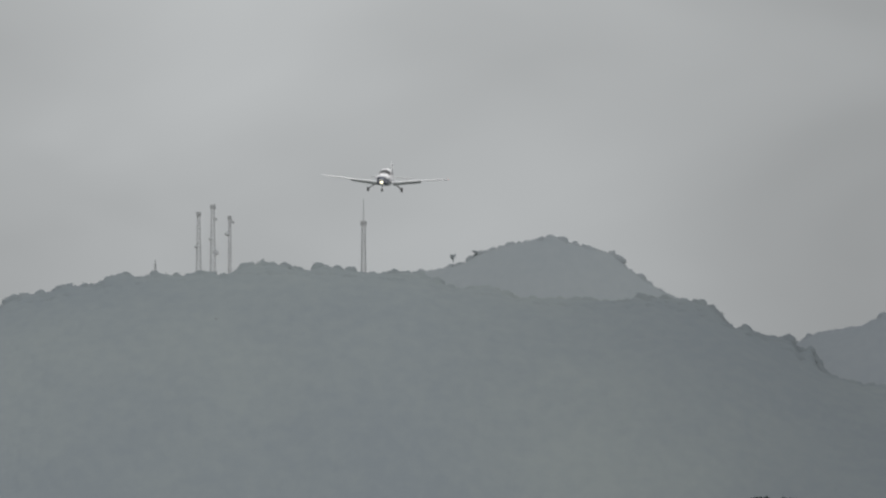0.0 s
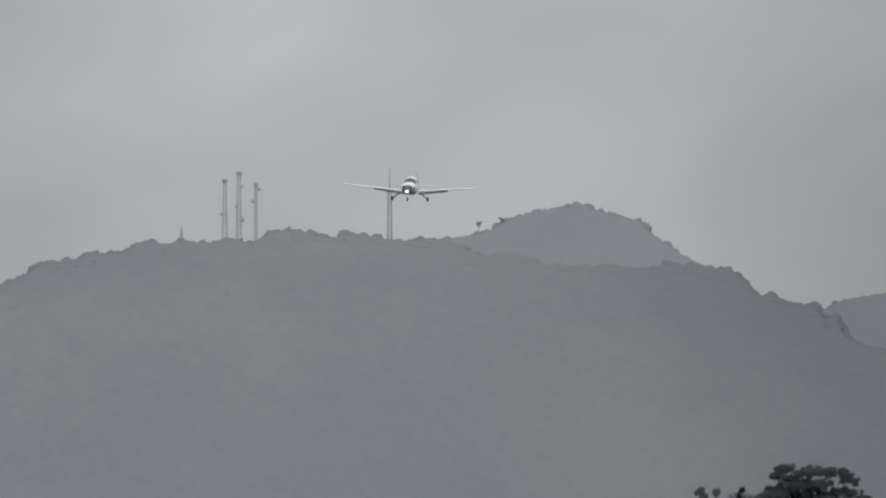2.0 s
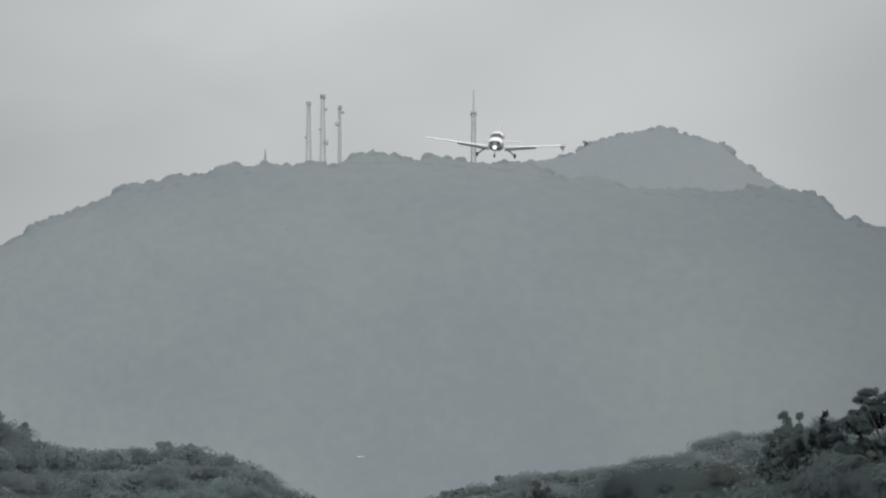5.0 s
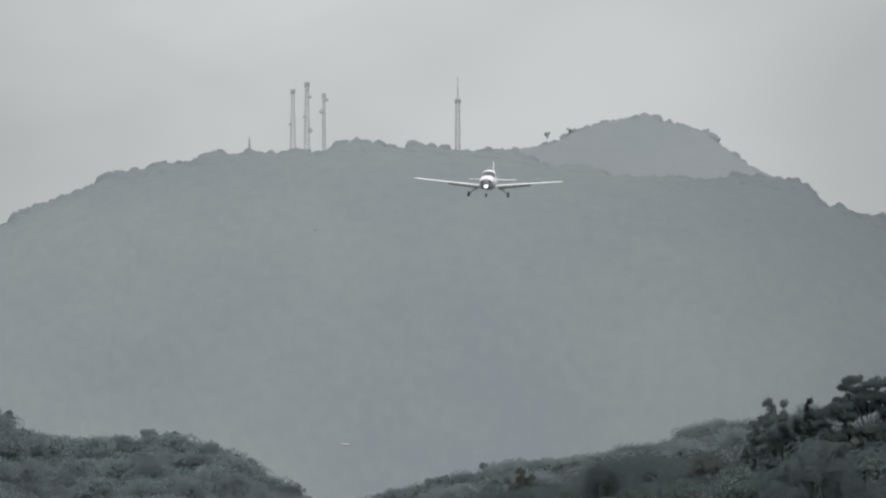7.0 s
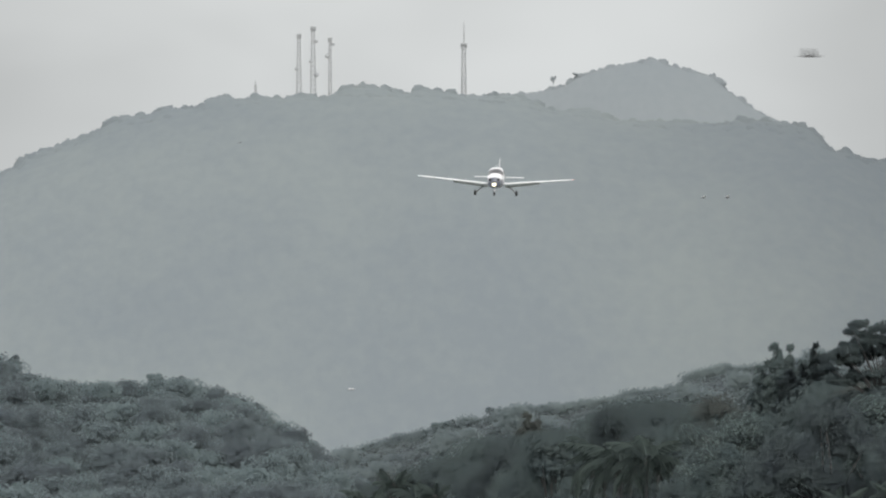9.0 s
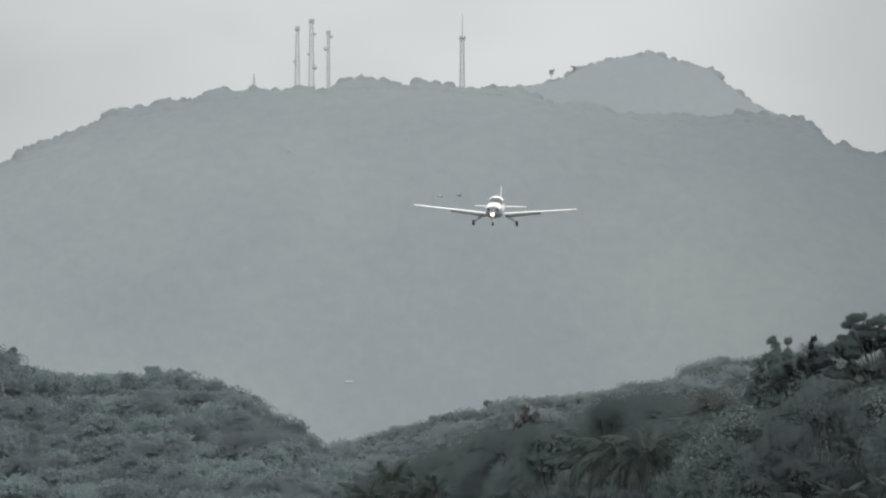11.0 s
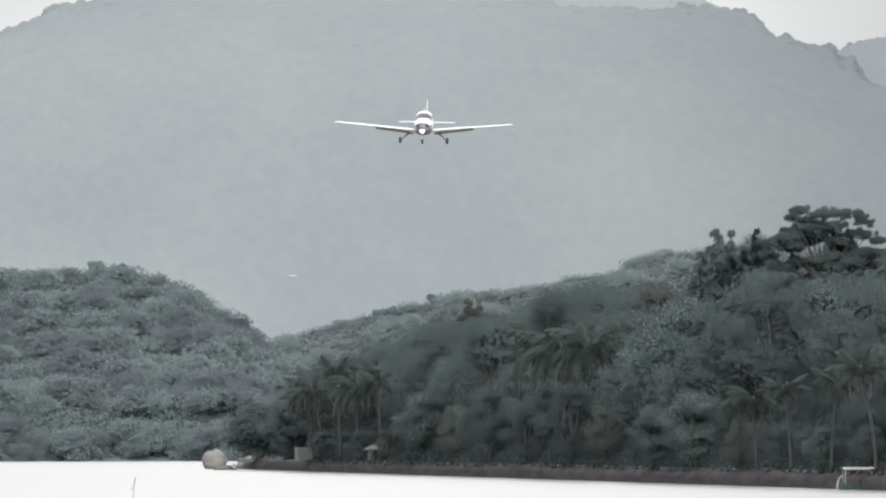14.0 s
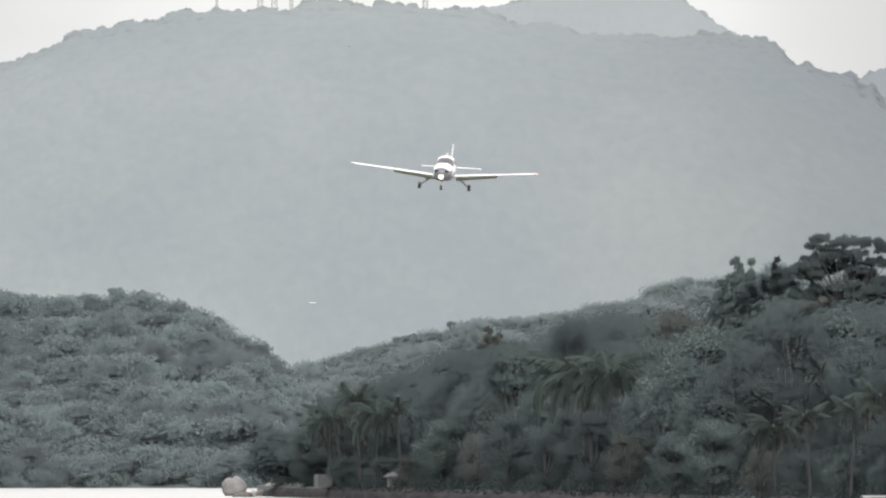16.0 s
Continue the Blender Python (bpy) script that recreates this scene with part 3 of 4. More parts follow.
def plant_hills():
    spots = []
    rng = random.Random(5)
    for skyline, near, far, cover, u0, u1, rows, step in ((WEST_HILL, WEST_SHORE, 2480.0, 6.5, -120, 690, 13, 44), (MID_RIDGE, 2500.0, 2750.0, 6.0, 470, 1480, 6, 46)):
        for row in range(rows):
            u = u0 + rng.uniform(0, step)
            while u < u1:
                last = row == rows - 1
                s = 0.985 if last else (row + rng.uniform(0.15, 1.0)) / rows if row else rng.uniform(0.004, 0.04)
                d = near + (far - near) * s
                z = land(skyline, u, s, near, far, cover)
                room = height(skyline(u), d) - z
                tall = (room if last else rng.uniform(4.5, 8.0) if row < 1 else min(rng.uniform(5.5, 9.5), room)) * 1.06 + rng.uniform(-0.8, 0.7)
                if tall > 2.5:
                    g = max(tall, 5.0) / 7.5 * rng.uniform(0.9, 1.15)
                    spots.append((rng.randrange(4), set_at(None, u, d, z - (0.4 if row else 3.2), rng.uniform(-22, 22), g, tall / 7.5 / g)))
                u += rng.uniform(0.7, 1.3) * step * (0.6 if last else 0.45 if row < 1 else 1.0)
    spots.sort(key=lambda q: q[1].translation.y)
    plant(hazy, spots[:270], set())
    verts, faces, ways = [], [], []
    for which, m in spots[270:]:
        v, f, w = CROWNS[hazy[which].name]
        k, turn = len(verts), m.to_3x3().inverted().transposed()
        verts += [m @ x for x in v]
        ways += [tuple((turn @ x).normalized()) for x in w]
        faces += [tuple(k + q for q in g) for g in f]
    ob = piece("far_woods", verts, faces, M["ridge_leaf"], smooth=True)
    ob.data.normals_split_custom_set_from_vertices(ways)
    tagged(ob, "grey-green woods covering the hill crests behind, haze painted into their colour", "trees", kind="stuff")


plant_hills()


def canopy_mass(name, skyline, u0, u1, near, far, cover, keep, front, climb, cell, bump, mat, leaf, count, label, nu, nd, seed):
    """The closed body of leaves between the single crowns of a wood, with sprays of leaves all over it."""
    rng = random.Random(seed)

    us, ss = np.linspace(u0, u1, nu), [front + (0.99 - front) * (j / (nd - 1)) ** 1.25 for j in range(nd)]
    pts, lift = [], []
    for s in ss:
        rise = min(1.0, max(0.0, (s - front) / climb)) ** 0.8
        for u in us:
            n, f = (near(u) if callable(near) else near), (far(u) if callable(far) else far)
            d = n + (f - n) * s
            g = land(skyline, u, s, n, f, cover)
            room = max(0.0, height(skyline(u), d) - g - keep)
            pts.append((bearing(u, d), d, g - 0.5 + min(cover - keep, room) * rise * min(1.0, max(0.0, (u - u0) / 70))))
            lift.append(rise * min(1.0, max(0.0, (u - u0) / 70)))
    P = np.array(pts)
    P[:, 2] += bump * np.array(lift) * (dome(P[:, 0], P[:, 1], cell, seed) + 0.4 * dome(P[:, 0] + 9.0, P[:, 1] + 4.0, cell * 0.45, seed + 3))
    verts = [Vector(p) for p in P]
    faces = [(j * nu + i, j * nu + i + 1, (j + 1) * nu + i + 1, (j + 1) * nu + i) for j in range(nd - 1) for i in range(nu - 1)]
    mass = piece(name, verts, faces, mat, smooth=True)
    mass.data.normals_split_custom_set_from_vertices([tuple((q.normal * 0.4 + SHARED_NORMAL * 1.4).normalized()) for q in mass.data.vertices])
    tagged(mass, label, "trees", kind="stuff")
    v, f, w = [], [], []
    for _ in range(count):
        i, j = rng.randrange(nu - 1), rng.randrange(nd - 1)
        a, p, q = verts[j * nu + i], verts[j * nu + i + 1], verts[(j + 1) * nu + i]
        n = (p - a).cross(q - a).normalized()
        c = a + (p - a) * rng.random() + (q - a) * rng.random() + n * rng.uniform(0.0, 0.7)
        face = (n + Vector((rng.gauss(0, 0.4), rng.gauss(-0.2, 0.4), rng.gauss(0, 0.4)))).normalized()
        if face.dot(CAMERA_SIDE) < 0:
            face = -face
        t = face.orthogonal().normalized()
        ang = rng.uniform(0, 6.28)
        t = t * math.cos(ang) + face.cross(t) * math.sin(ang)
        sz = leaf * rng.uniform(0.6, 1.4)
        side = face.cross(t) * sz * 0.45
        t = t * sz * 0.6
        k = len(v)
        v += [c - t, c + side + t * 0.4, c - side + t]
        f.append((k, k + 1, k + 2))
        w += [tuple((n * 0.4 + face * 0.2 + SHARED_NORMAL * 1.2).normalized())] * 3
    ob = piece("leaf_sprays", v, f, mat, mass, smooth=True)
    ob.data.normals_split_custom_set_from_vertices(w)


canopy_mass("hill_canopy", WEST_HILL, -200, 740, WEST_SHORE, 2480.0, 6.5, 3.4, 0.03, 0.08, 5.5, 1.6, M["mid_leaf"], 0.46, 60000, "closed canopy of the wooded hill, haze painted into its colour", 240, 80, 4)
canopy_mass("ridge_canopy", MID_RIDGE, 440, 1620, 2500.0, 2750.0, 6.0, 3.0, 0.02, 0.08, 5.5, 1.6, M["ridge_leaf"], 0.48, 40000, "closed canopy of the ridge behind the point, haze painted into its colour", 260, 50, 6)
canopy_mass("point_canopy", POINT, 640, 2000, shore, point_back, 12.0, 6.0, 0.03, 0.6, 6.0, 2.2, M["leaf"], 0.36, 80000, "closed dark green canopy filling the wood on the point", 280, 70, 8)


def plant_palms():
    a = palm(11.2, 0.7, 1, "tall coconut palm with a pale trunk near the shore")
    b = palm(9.4, -1.5, 2, "leaning coconut palm with drooping fronds near the shore")
    c = palm(10.5, 0.2, 3, "shaggy palm with long weeping fronds among trees", 1.4, 19, 3, True)
    spots = [(a, 706, 6, 11.7), (a, 777, 6, 10.3), (b, 660, 8, 8.9), (b, 676, 12, 9.6), (c, 650, 9, 9.4), (c, 735, 14, 9.8), (c, 1060, 50, 13.7), (c, 1101, 46, 13.3), (c, 1143, 44, 13.5), (a, 1575, 8, 9.3), (a, 1503, 8, 8.9), (b, 1655, 12, 10.4), (c, 1440, 9, 8.0)]
    seen = set()
    rng = random.Random(9)
    for ob, u, back, top in spots:
        d = shore(u) + back
        z = point_ground(u, d)
        h0 = {a: 11.2, b: 9.4, c: 10.5}[ob]
        g = (top - z) / h0
        m = set_at(None, u, d, z - 0.1, rng.uniform(0, 360) if ob is not b else 10, max(g, 0.85), g / max(g, 0.85))
        if ob in seen:
            copy_thing(ob, m @ Matrix.Diagonal((*[1 / q for q in ob.scale], 1)))
        else:
            seen.add(ob)
            ob.matrix_basis = m


plant_palms()


# ---- special trees of the point ----
def tufts(pads, rng, k, shrink, sag=0.1):
    """Breaks each leaf pad into ragged tufts spread along it."""
    out = []
    for x, y, z, r in pads:
        for _ in range(k):
            a, q = rng.uniform(0, 6.28), r * math.sqrt(rng.random()) * 1.25
            out.append((x + q * math.cos(a), y + q * math.sin(a), z - sag * q + rng.gauss(0, 0.1) * r, r * shrink * rng.uniform(0.6, 1.3)))
    return out


def umbrella_tree():
    rng = random.Random(77)
    root = tagged(new("umbrella_tree"), "tall spreading tree with dark flat leaf tiers above the wood", "tree")
    h = 17.0
    cl = []
    for tier, (high, wide, count) in enumerate(((16.3, 4.6, 9), (15.2, 6.4, 15), (13.9, 6.8, 15), (12.4, 6.2, 14), (10.8, 5.2, 12))):
        for i in range(count):
            x = 0.4 + wide * (2 * (i + rng.random()) / count - 1)
            cl.append((x, rng.uniform(-2.8, 2.8), high - 0.025 * x * x + rng.gauss(0, 0.22), rng.uniform(0.7, 1.15)))
    bm = bmesh.new()
    tube(bm, [(0.4, 0, -0.6), (0.2, 0, 6), (0.6, 0, 10.5)], [0.42, 0.33, 0.26], 9)
    for c in cl[::2]:
        tube(bm, [(0.5, 0, rng.uniform(7.6, 9.5)), (c[0] * 0.5 + 0.2, c[1] * 0.5, 8.8 + (c[2] - 8.8) * 0.6), (c[0], c[1], c[2] - 0.1)], [0.13, 0.08, 0.03], 6)
    part("trunk", bm, M["bark"], root)
    foliage("crown", tufts([(*c[:3], c[3] * 1.2) for c in cl], rng, 14, 0.36, 0.16), 28000, 0.32, rng, M["leaf"], root, 0, 0.6, 0.6, 5, (0, 0), 0.3, 0.9)
    return root, h


def feathery_tree(label, seed, h=13.0, n=34, spread=4.2, mat="leaf", leaf=0.34, count=15000, name="feathery_tree", wood="bark", dim=0.9):
    rng = random.Random(seed)
    root = tagged(new(name), label, "tree")
    bm = bmesh.new()
    tube(bm, [(0, 0, -0.6), (0.2, 0, h * 0.35), (0, 0, h * 0.6)], [0.3, 0.22, 0.14], 8)
    cl = []
    for i in range(n):
        a = i * 2.4 + rng.uniform(-0.3, 0.3)
        base = Vector((0, 0, h * rng.uniform(0.3, 0.58)))
        out = math.sqrt(rng.random())
        tip = Vector((math.cos(a) * spread * out, math.sin(a) * spread * 0.8 * out, h * (1.0 - 0.26 * out ** 1.5 - rng.uniform(0.0, 0.16))))
        tube(bm, [base, base.lerp(tip, 0.5) + Vector((0, 0, -0.3)), tip], [0.1, 0.06, 0.02], 5)
        for k in range(9):
            p = base.lerp(tip, 0.1 + 0.9 * k / 8)
            reach = 1.0 - 0.06 * k
            for _ in range(4):
                way = ((tip - base).normalized() * 0.8 + Vector((rng.gauss(0, 0.8), rng.gauss(0, 0.8), rng.gauss(-0.05, 0.4)))).normalized()
                for q in range(4):
                    c = p + way * reach * (q + 0.6) / 4 - Vector((0, 0, 0.03 * q * q))
                    cl.append((c.x, c.y, c.z, 0.26 - 0.04 * q))
    part("trunk", bm, M[wood], root)
    foliage("crown", cl, count, leaf, rng, M[mat], root, 0, 0.7, 0.7, seed, (0, 0), 0.3, dim)
    return root


def stand(ob, u, back, top, h, turn=0.0, wide=None):
    d = shore(u) + back
    z = point_ground(u, d)
    g = (height(top, d) - z) / h
    w = wide or g
    ob.matrix_basis = pose(bearing(u, d), d, z - 0.1, 0, 0, turn) @ Matrix.Diagonal((w, w, g, 1))


t, h = umbrella_tree()
stand(t, 1560, 150, 562, h, 0, 0.82)
stand(feathery_tree("dark ragged tree with upswept leafy branches over the wood", 5), 1400, 150, 585, 13.0, 20, 1.15)
stand(feathery_tree("dark ragged tree with upswept leafy branches over the wood", 15), 1446, 155, 606, 13.0, 160, 1.05)
stand(feathery_tree("thin twiggy tree with sparse olive leaves", 8, 13.0, 24, 2.6, "leaf_dry", 0.34, 5000, "sparse_tree"), 940, 120, 703, 13.0, 40, 0.9)
stand(tree("broadleaf_tree", 13, 4.4, M["leaf"], M["bark"], LBL, 91, 22, 6000, 0.34, 0.3, 1.0, 0.45, "tree", 0.2, 1.1, 1.0), 1082, 130, 702, 13.0, 0, 0.75)
stand(tree("shore_bush", 6.8, 4.0, M["leaf"], M["bark"], "round dark bush leaning over the rocks at the tip", 93, 42, 9000, 0.34, 0.06, 1.0, 0.6, "bush", 0.15, 1.2, 1.6), 570, 11, 917, 6.8, 0, 1.2)
stand(tree("shore_bush", 5.0, 2.4, M["leaf"], M["bark"], "low dark bush on the earth bank", 94, 12, 3000, 0.3, 0.1, 1.0, 0.6, "bush", 0.15, 1.1, 1.6), 620, 12, 945, 5.0, 60, 1.0)


def lone_tree(label, skyline, u, d, drop, top, seed, wide, mat, n=7, count=420, leaf=0.7, spread=3.0):
    """An open-branched tree standing out of a far skyline."""
    rng = random.Random(seed)
    root = tagged(new("lone_tree"), label, "tree")
    bm = bmesh.new()
    tube(bm, [(0, 0, -0.6), (0.15, 0, 3.0), (0, 0, 5.5)], [0.3, 0.22, 0.14], 7)
    cl = []
    for i in range(n):
        a, out = i * 2.4, spread * math.sqrt((i + 0.4) / n)
        c = (out * math.cos(a), out * math.sin(a) * 0.8, 7.4 - 0.22 * out * out / spread - rng.uniform(0, 1.6), rng.uniform(0.9, 1.4))
        tube(bm, [(0, 0, rng.uniform(3.6, 5.0)), (c[0] * 0.5, c[1] * 0.5, 5.4), c[:3]], [0.13, 0.08, 0.04], 5)
        cl.append(c)
    part("trunk", bm, M[mat], root)
    foliage("crown", cl, count, leaf, rng, M[mat], root, 0.9, 0.7, 0.5, seed, (0, 0), 0.1, 3.0)
    z = height(skyline(u), d) - drop
    g = (height(top, d) - z) / 8.0
    root.matrix_basis = pose(bearing(u, d), d, z, 0, 0, 12 * math.sin(seed)) @ Matrix.Diagonal((wide, wide, g, 1))


HAZY = "open-branched tree standing above the wooded hill, haze painted into its colour"
for u, top, sd, wide, sp in ((22, 627, 41, 0.42, 2.4), (275, 661, 42, 0.5, 3.0), (318, 667, 43, 0.45, 2.8), (455, 712, 44, 0.35, 2.6)):
    lone_tree(HAZY, WEST_HILL, u, 2478.0, 4.0, top, sd, wide, "mid_leaf", 9, 900, 0.7, sp)
for u, top, sd in ((772, 747, 45), (786, 746, 46), (800, 742, 47), (868, 720, 48)):
    lone_tree(HAZY, MID_RIDGE, u, 2746.0, 3.6, top, sd, 0.34, "mid_leaf", 7, 600, 0.7, 2.2)
for u, top, sd in ((979, 133, 52), (1019, 128, 54)):
    lone_tree("pale thin tree standing on the distant peak", PEAK, u, 4698.0, 2.0, top, sd, 0.34, "peak_wood", 6, 60, 1.0, 2.2)


# ---- tip of the point: rocks, bank, walls ----
def rock(name, u, d, size, z, mat, seed, label, turn=0):
    bm = bmesh.new()
    lump(bm, (0, 0, 0), size, seed, 0.24, 3)
    for v in bm.verts:
        v.co.z = max(v.co.z, -size[2] * 0.55)
    ob = part(name, bm, mat, None, label, True)
    tagged(ob, "", "rock", "rocks at the tip of the point")
    ob.matrix_basis = pose(bearing(u, d), d, z, 0, 0, turn)


TIP = shore(520)
rock("boulder", 484, TIP + 6, (1.55, 1.4, 1.6), 0.85, M["stone"], 2.2, "large pale granite boulder standing in the water")
rock("boulder", 545, TIP + 2, (0.95, 0.8, 0.8), 0.9, M["stone"], 4.4, "small pale granite boulder under the bush")
rock("boulder", 563, TIP + 5, (1.2, 1.0, 1.6), 1.8, M["stone"], 6.1, "tall pale granite boulder under the bush")
rock("rock", 517, TIP - 30, (0.42, 0.4, 0.55), 0.2, M["canvas"], 5.1, "small whitish rock at the waterline")
for u, d, w, h, sd in ((494, -38, 1.0, 0.35, 1.0), (505, -36, 0.8, 0.55, 2.0), (533, -10, 1.2, 0.7, 3.0), (548, -6, 0.9, 0.6, 5.0), (575, -2, 0.7, 0.5, 8.0)):
    rock("rock", u, TIP + d, (w, w * 0.8, h), 0.1, M["stone_dark"], sd, "wet dark shore rock at the waterline")


def bank():
    """Eroded brown earth edge along the point's waterline."""
    us = np.linspace(526, 2000, 420)
    prof = ((-1.6, -0.5), (-0.6, 0.12), (-0.2, 0.75), (0.6, 1.05), (2.6, 1.32), (8.0, 1.4), (16.0, 1.3))
    verts = []
    for u in us:
        for k, (o, z) in enumerate(prof):
            q = noise.noise(Vector((u * 0.012, k * 0.4, 2.0))) + 0.25 * noise.noise(Vector((u * 0.04, k * 0.7, 7.0)))
            d = shore(u) + o + 0.5 * q
            fade = min(1.0, (u - 520) / 40)
            verts.append((bearing(u, d), d, z * (0.8 if k < 5 else 1.0) * (0.45 + 0.55 * fade) * (1 + 0.3 * q)))
    n = len(prof)
    faces = [(j * n + i, (j + 1) * n + i, (j + 1) * n + i + 1, j * n + i + 1) for j in range(len(us) - 1) for i in range(n - 1)]
    tagged(piece("shore_bank", verts, faces, M["earth"], smooth=True), "low eroded brown earth bank along the water", "bank", kind="structure")


bank()


def hut(name, u, d, w, depth, h, z, label, mat="wall", roof=True, tiles="roof"):
    """A small building: four walls with an open doorway and a hipped tile roof."""
    root = tagged(new(name), label, "building")
    root.matrix_basis = pose(bearing(u, d), d, z, 0, 0, 8)
    for nm, c, s in (("wall", (-w * 0.31, 0, h / 2), (w * 0.38, 0.2, h)), ("wall", (w * 0.31, 0, h / 2), (w * 0.38, 0.2, h)), ("wall", (0, 0, h * 0.9), (w * 0.236, 0.2, h * 0.2)),
                     ("wall", (-w / 2 + 0.1, depth / 2 + 0.1, h / 2), (0.2, depth, h)), ("wall", (w / 2 - 0.1, depth / 2 + 0.1, h / 2), (0.2, depth, h)), ("wall", (0, depth + 0.3, h / 2), (w, 0.2, h))):
        bm = bmesh.new()
        block(bm, c, s)
        part(nm, bm, M[mat], root)
    if roof:
        e = 0.35
        v = [(-w / 2 - e, -e, h), (w / 2 + e, -e, h), (w / 2 + e, depth + e + 0.4, h), (-w / 2 - e, depth + e + 0.4, h), (-w * 0.2, depth / 2, h * 1.4), (w * 0.2, depth / 2, h * 1.4)]
        v += [(x, y, zz - 0.12) for x, y, zz in v[:4]]
        f = [(0, 1, 5, 4), (1, 2, 5), (2, 3, 4, 5), (3, 0, 4), (6, 7, 1, 0), (7, 8, 2, 1), (8, 9, 3, 2), (9, 6, 0, 3), (9, 8, 7, 6)]
        piece("roof", v, f, M[tiles], root)
    return root


# a low pale wall, built from the hut's walls without its roof
d = shore(664) + 9
hut("pale_shore_shape", 664, d, 4.4, 3.0, 1.5, point_ground(664, d) + 0.05, "low weathered whitish walls behind palm trunks", "wall", False)
# an unidentified pale shape, given a made-up hut form
d = shore(770) + 12
hut("pale_shore_shape", 770, d, 1.5, 1.6, 1.3, point_ground(770, d) + 0.05, "tiny unidentified whitish thing among dark trunks, built as a hut", "wall", True, "wall")


def covered_boat():
    root = tagged(new("covered_boat"), "small dark teal boat with a white canopy moored at the bank", "boat")
    d = shore(1620) - 1.9
    root.matrix_basis = pose(bearing(1618, d), d, 0, 0, 0, 8)
    verts, faces = [], []
    st = [(-1.55, 0.12, 0.75), (-1.2, 0.5, 0.68), (-0.4, 0.72, 0.6), (0.6, 0.74, 0.58), (1.5, 0.62, 0.6)]
    for x, w, top in st:
        verts += [(x, -w, top), (x * 0.94, -w * 0.6, -0.2), (x * 0.94, w * 0.6, -0.2), (x, w, top), (x, w - 0.07, top - 0.02), (x * 0.94, 0, 0.05), (x, -w + 0.07, top - 0.02)]
    for j in range(4):
        for i in range(7):
            faces.append((j * 7 + i, j * 7 + (i + 1) % 7, j * 7 + 7 + (i + 1) % 7, j * 7 + 7 + i))
    faces += [tuple(range(7)), tuple(range(28, 35))[::-1]]
    piece("hull", verts, faces, M["boat"], root)
    bm = bmesh.new()
    tube(bm, [(-1.62, -0.1, 0.1), (-1.6, -0.1, 0.55), (-1.45, -0.1, 0.95), (-1.2, -0.1, 1.25)], [0.10, 0.09, 0.07, 0.05], 8)
    part("bow_rail", bm, M["canvas"], root, "white curved bow rail")
    for x, y in ((-1.0, -0.6), (1.3, -0.6), (-1.0, 0.6), (1.3, 0.6)):
        bm = bmesh.new()
        tube(bm, [(x, y, 0.5), (x, y, 1.75)], [0.03, 0.03], 6)
        part("canopy_post", bm, M["far_metal"], root)
    n = 7
    v = [(x, 0.8 * math.cos(a), 1.72 + 0.16 * math.sin(a) + dz) for dz in (0, 0.06) for x in (-1.2, 1.5) for a in [math.pi * i / (n - 1) for i in range(n)]]
    f = [(i, i + 1, n + i + 1, n + i) for i in range(n - 1)] + [(3 * n + i, 3 * n + i + 1, 2 * n + i + 1, 2 * n + i) for i in range(n - 1)]
    f += [(0, n, 3 * n, 2 * n), (n - 1, 3 * n - 1, 4 * n - 1, 2 * n - 1)]
    f += [(i, 2 * n + i, 2 * n + i + 1, i + 1) for i in range(n - 1)] + [(n + i, n + i + 1, 3 * n + i + 1, 3 * n + i) for i in range(n - 1)]
    piece("canopy", v, f, M["canvas"], root, "white curved canopy")


covered_boat()


# ---- mountain top: masts, trees, far houses ----
def strut(bm, a, b, r):
    tube(bm, [a, b], [r, r], 4)


def lattice_mast(name, u, v_top, v_foot, w0, w1, label, bays=12, platform=True, mast=0.0, dishes=(), leg=0.095):
    d = 4303.0
    h = height(v_top, d) - height(v_foot, d)
    root = tagged(new(name), label, "mast", "masts on the ridge")
    root.matrix_basis = pose(bearing(u, d), d, height(v_foot, d), 0, 0, 12)
    tall = h * (1 - mast)

    def corner(k, z):
        w = w0 + (w1 - w0) * z / tall
        return Vector(((1 if k in (0, 3) else -1) * w / 2, (1 if k < 2 else -1) * w / 2, z))
    for k in range(4):
        bm = bmesh.new()
        strut(bm, corner(k, -2.0), corner(k, tall), leg)
        part("leg", bm, M["far_metal"], root)
    bm = bmesh.new()
    for i in range(bays):
        z0, z1 = tall * i / bays, tall * (i + 1) / bays
        for k in range(4):
            strut(bm, corner(k, z0), corner((k + 1) % 4, z1), leg * 0.55)
            strut(bm, corner(k, z1), corner((k + 1) % 4, z1), leg * 0.55)
    part("bracing", bm, M["far_metal"], root)
    if platform:
        bm = bmesh.new()
        for i in range(8):
            a = i * math.pi / 4
            block(bm, (w1 * 0.95 * math.cos(a), w1 * 0.95 * math.sin(a), tall - 0.5), (0.13, 0.13, 1.5))
        tube(bm, [(0, 0, tall - 0.5), (0, 0, tall - 0.2)], [w1 * 0.8, w1 * 0.95], 10)
        part("antenna_ring", bm, M["far_metal"], root)
    if mast:
        bm = bmesh.new()
        tube(bm, [(0, 0, tall - 0.5), (0, 0, h)], [0.26, 0.12], 6)
        part("top_mast", bm, M["far_metal"], root)
    for z, side, r in dishes:
        bm = bmesh.new()
        tube(bm, [(side * 0.9, -0.3, z * h), (side * 0.9, -0.75, z * h)], [r, r * 0.55], 12)
        strut(bm, (0, 0, z * h), (side * 0.9, -0.3, z * h), 0.1)
        part("dish", bm, M["far_metal"], root)


lattice_mast("lattice_mast", 529, 61, 172, 1.4, 0.7, "grey lattice mast with an antenna ring, in haze", 14, True, 0, ((0.45, -1, 0.5),))
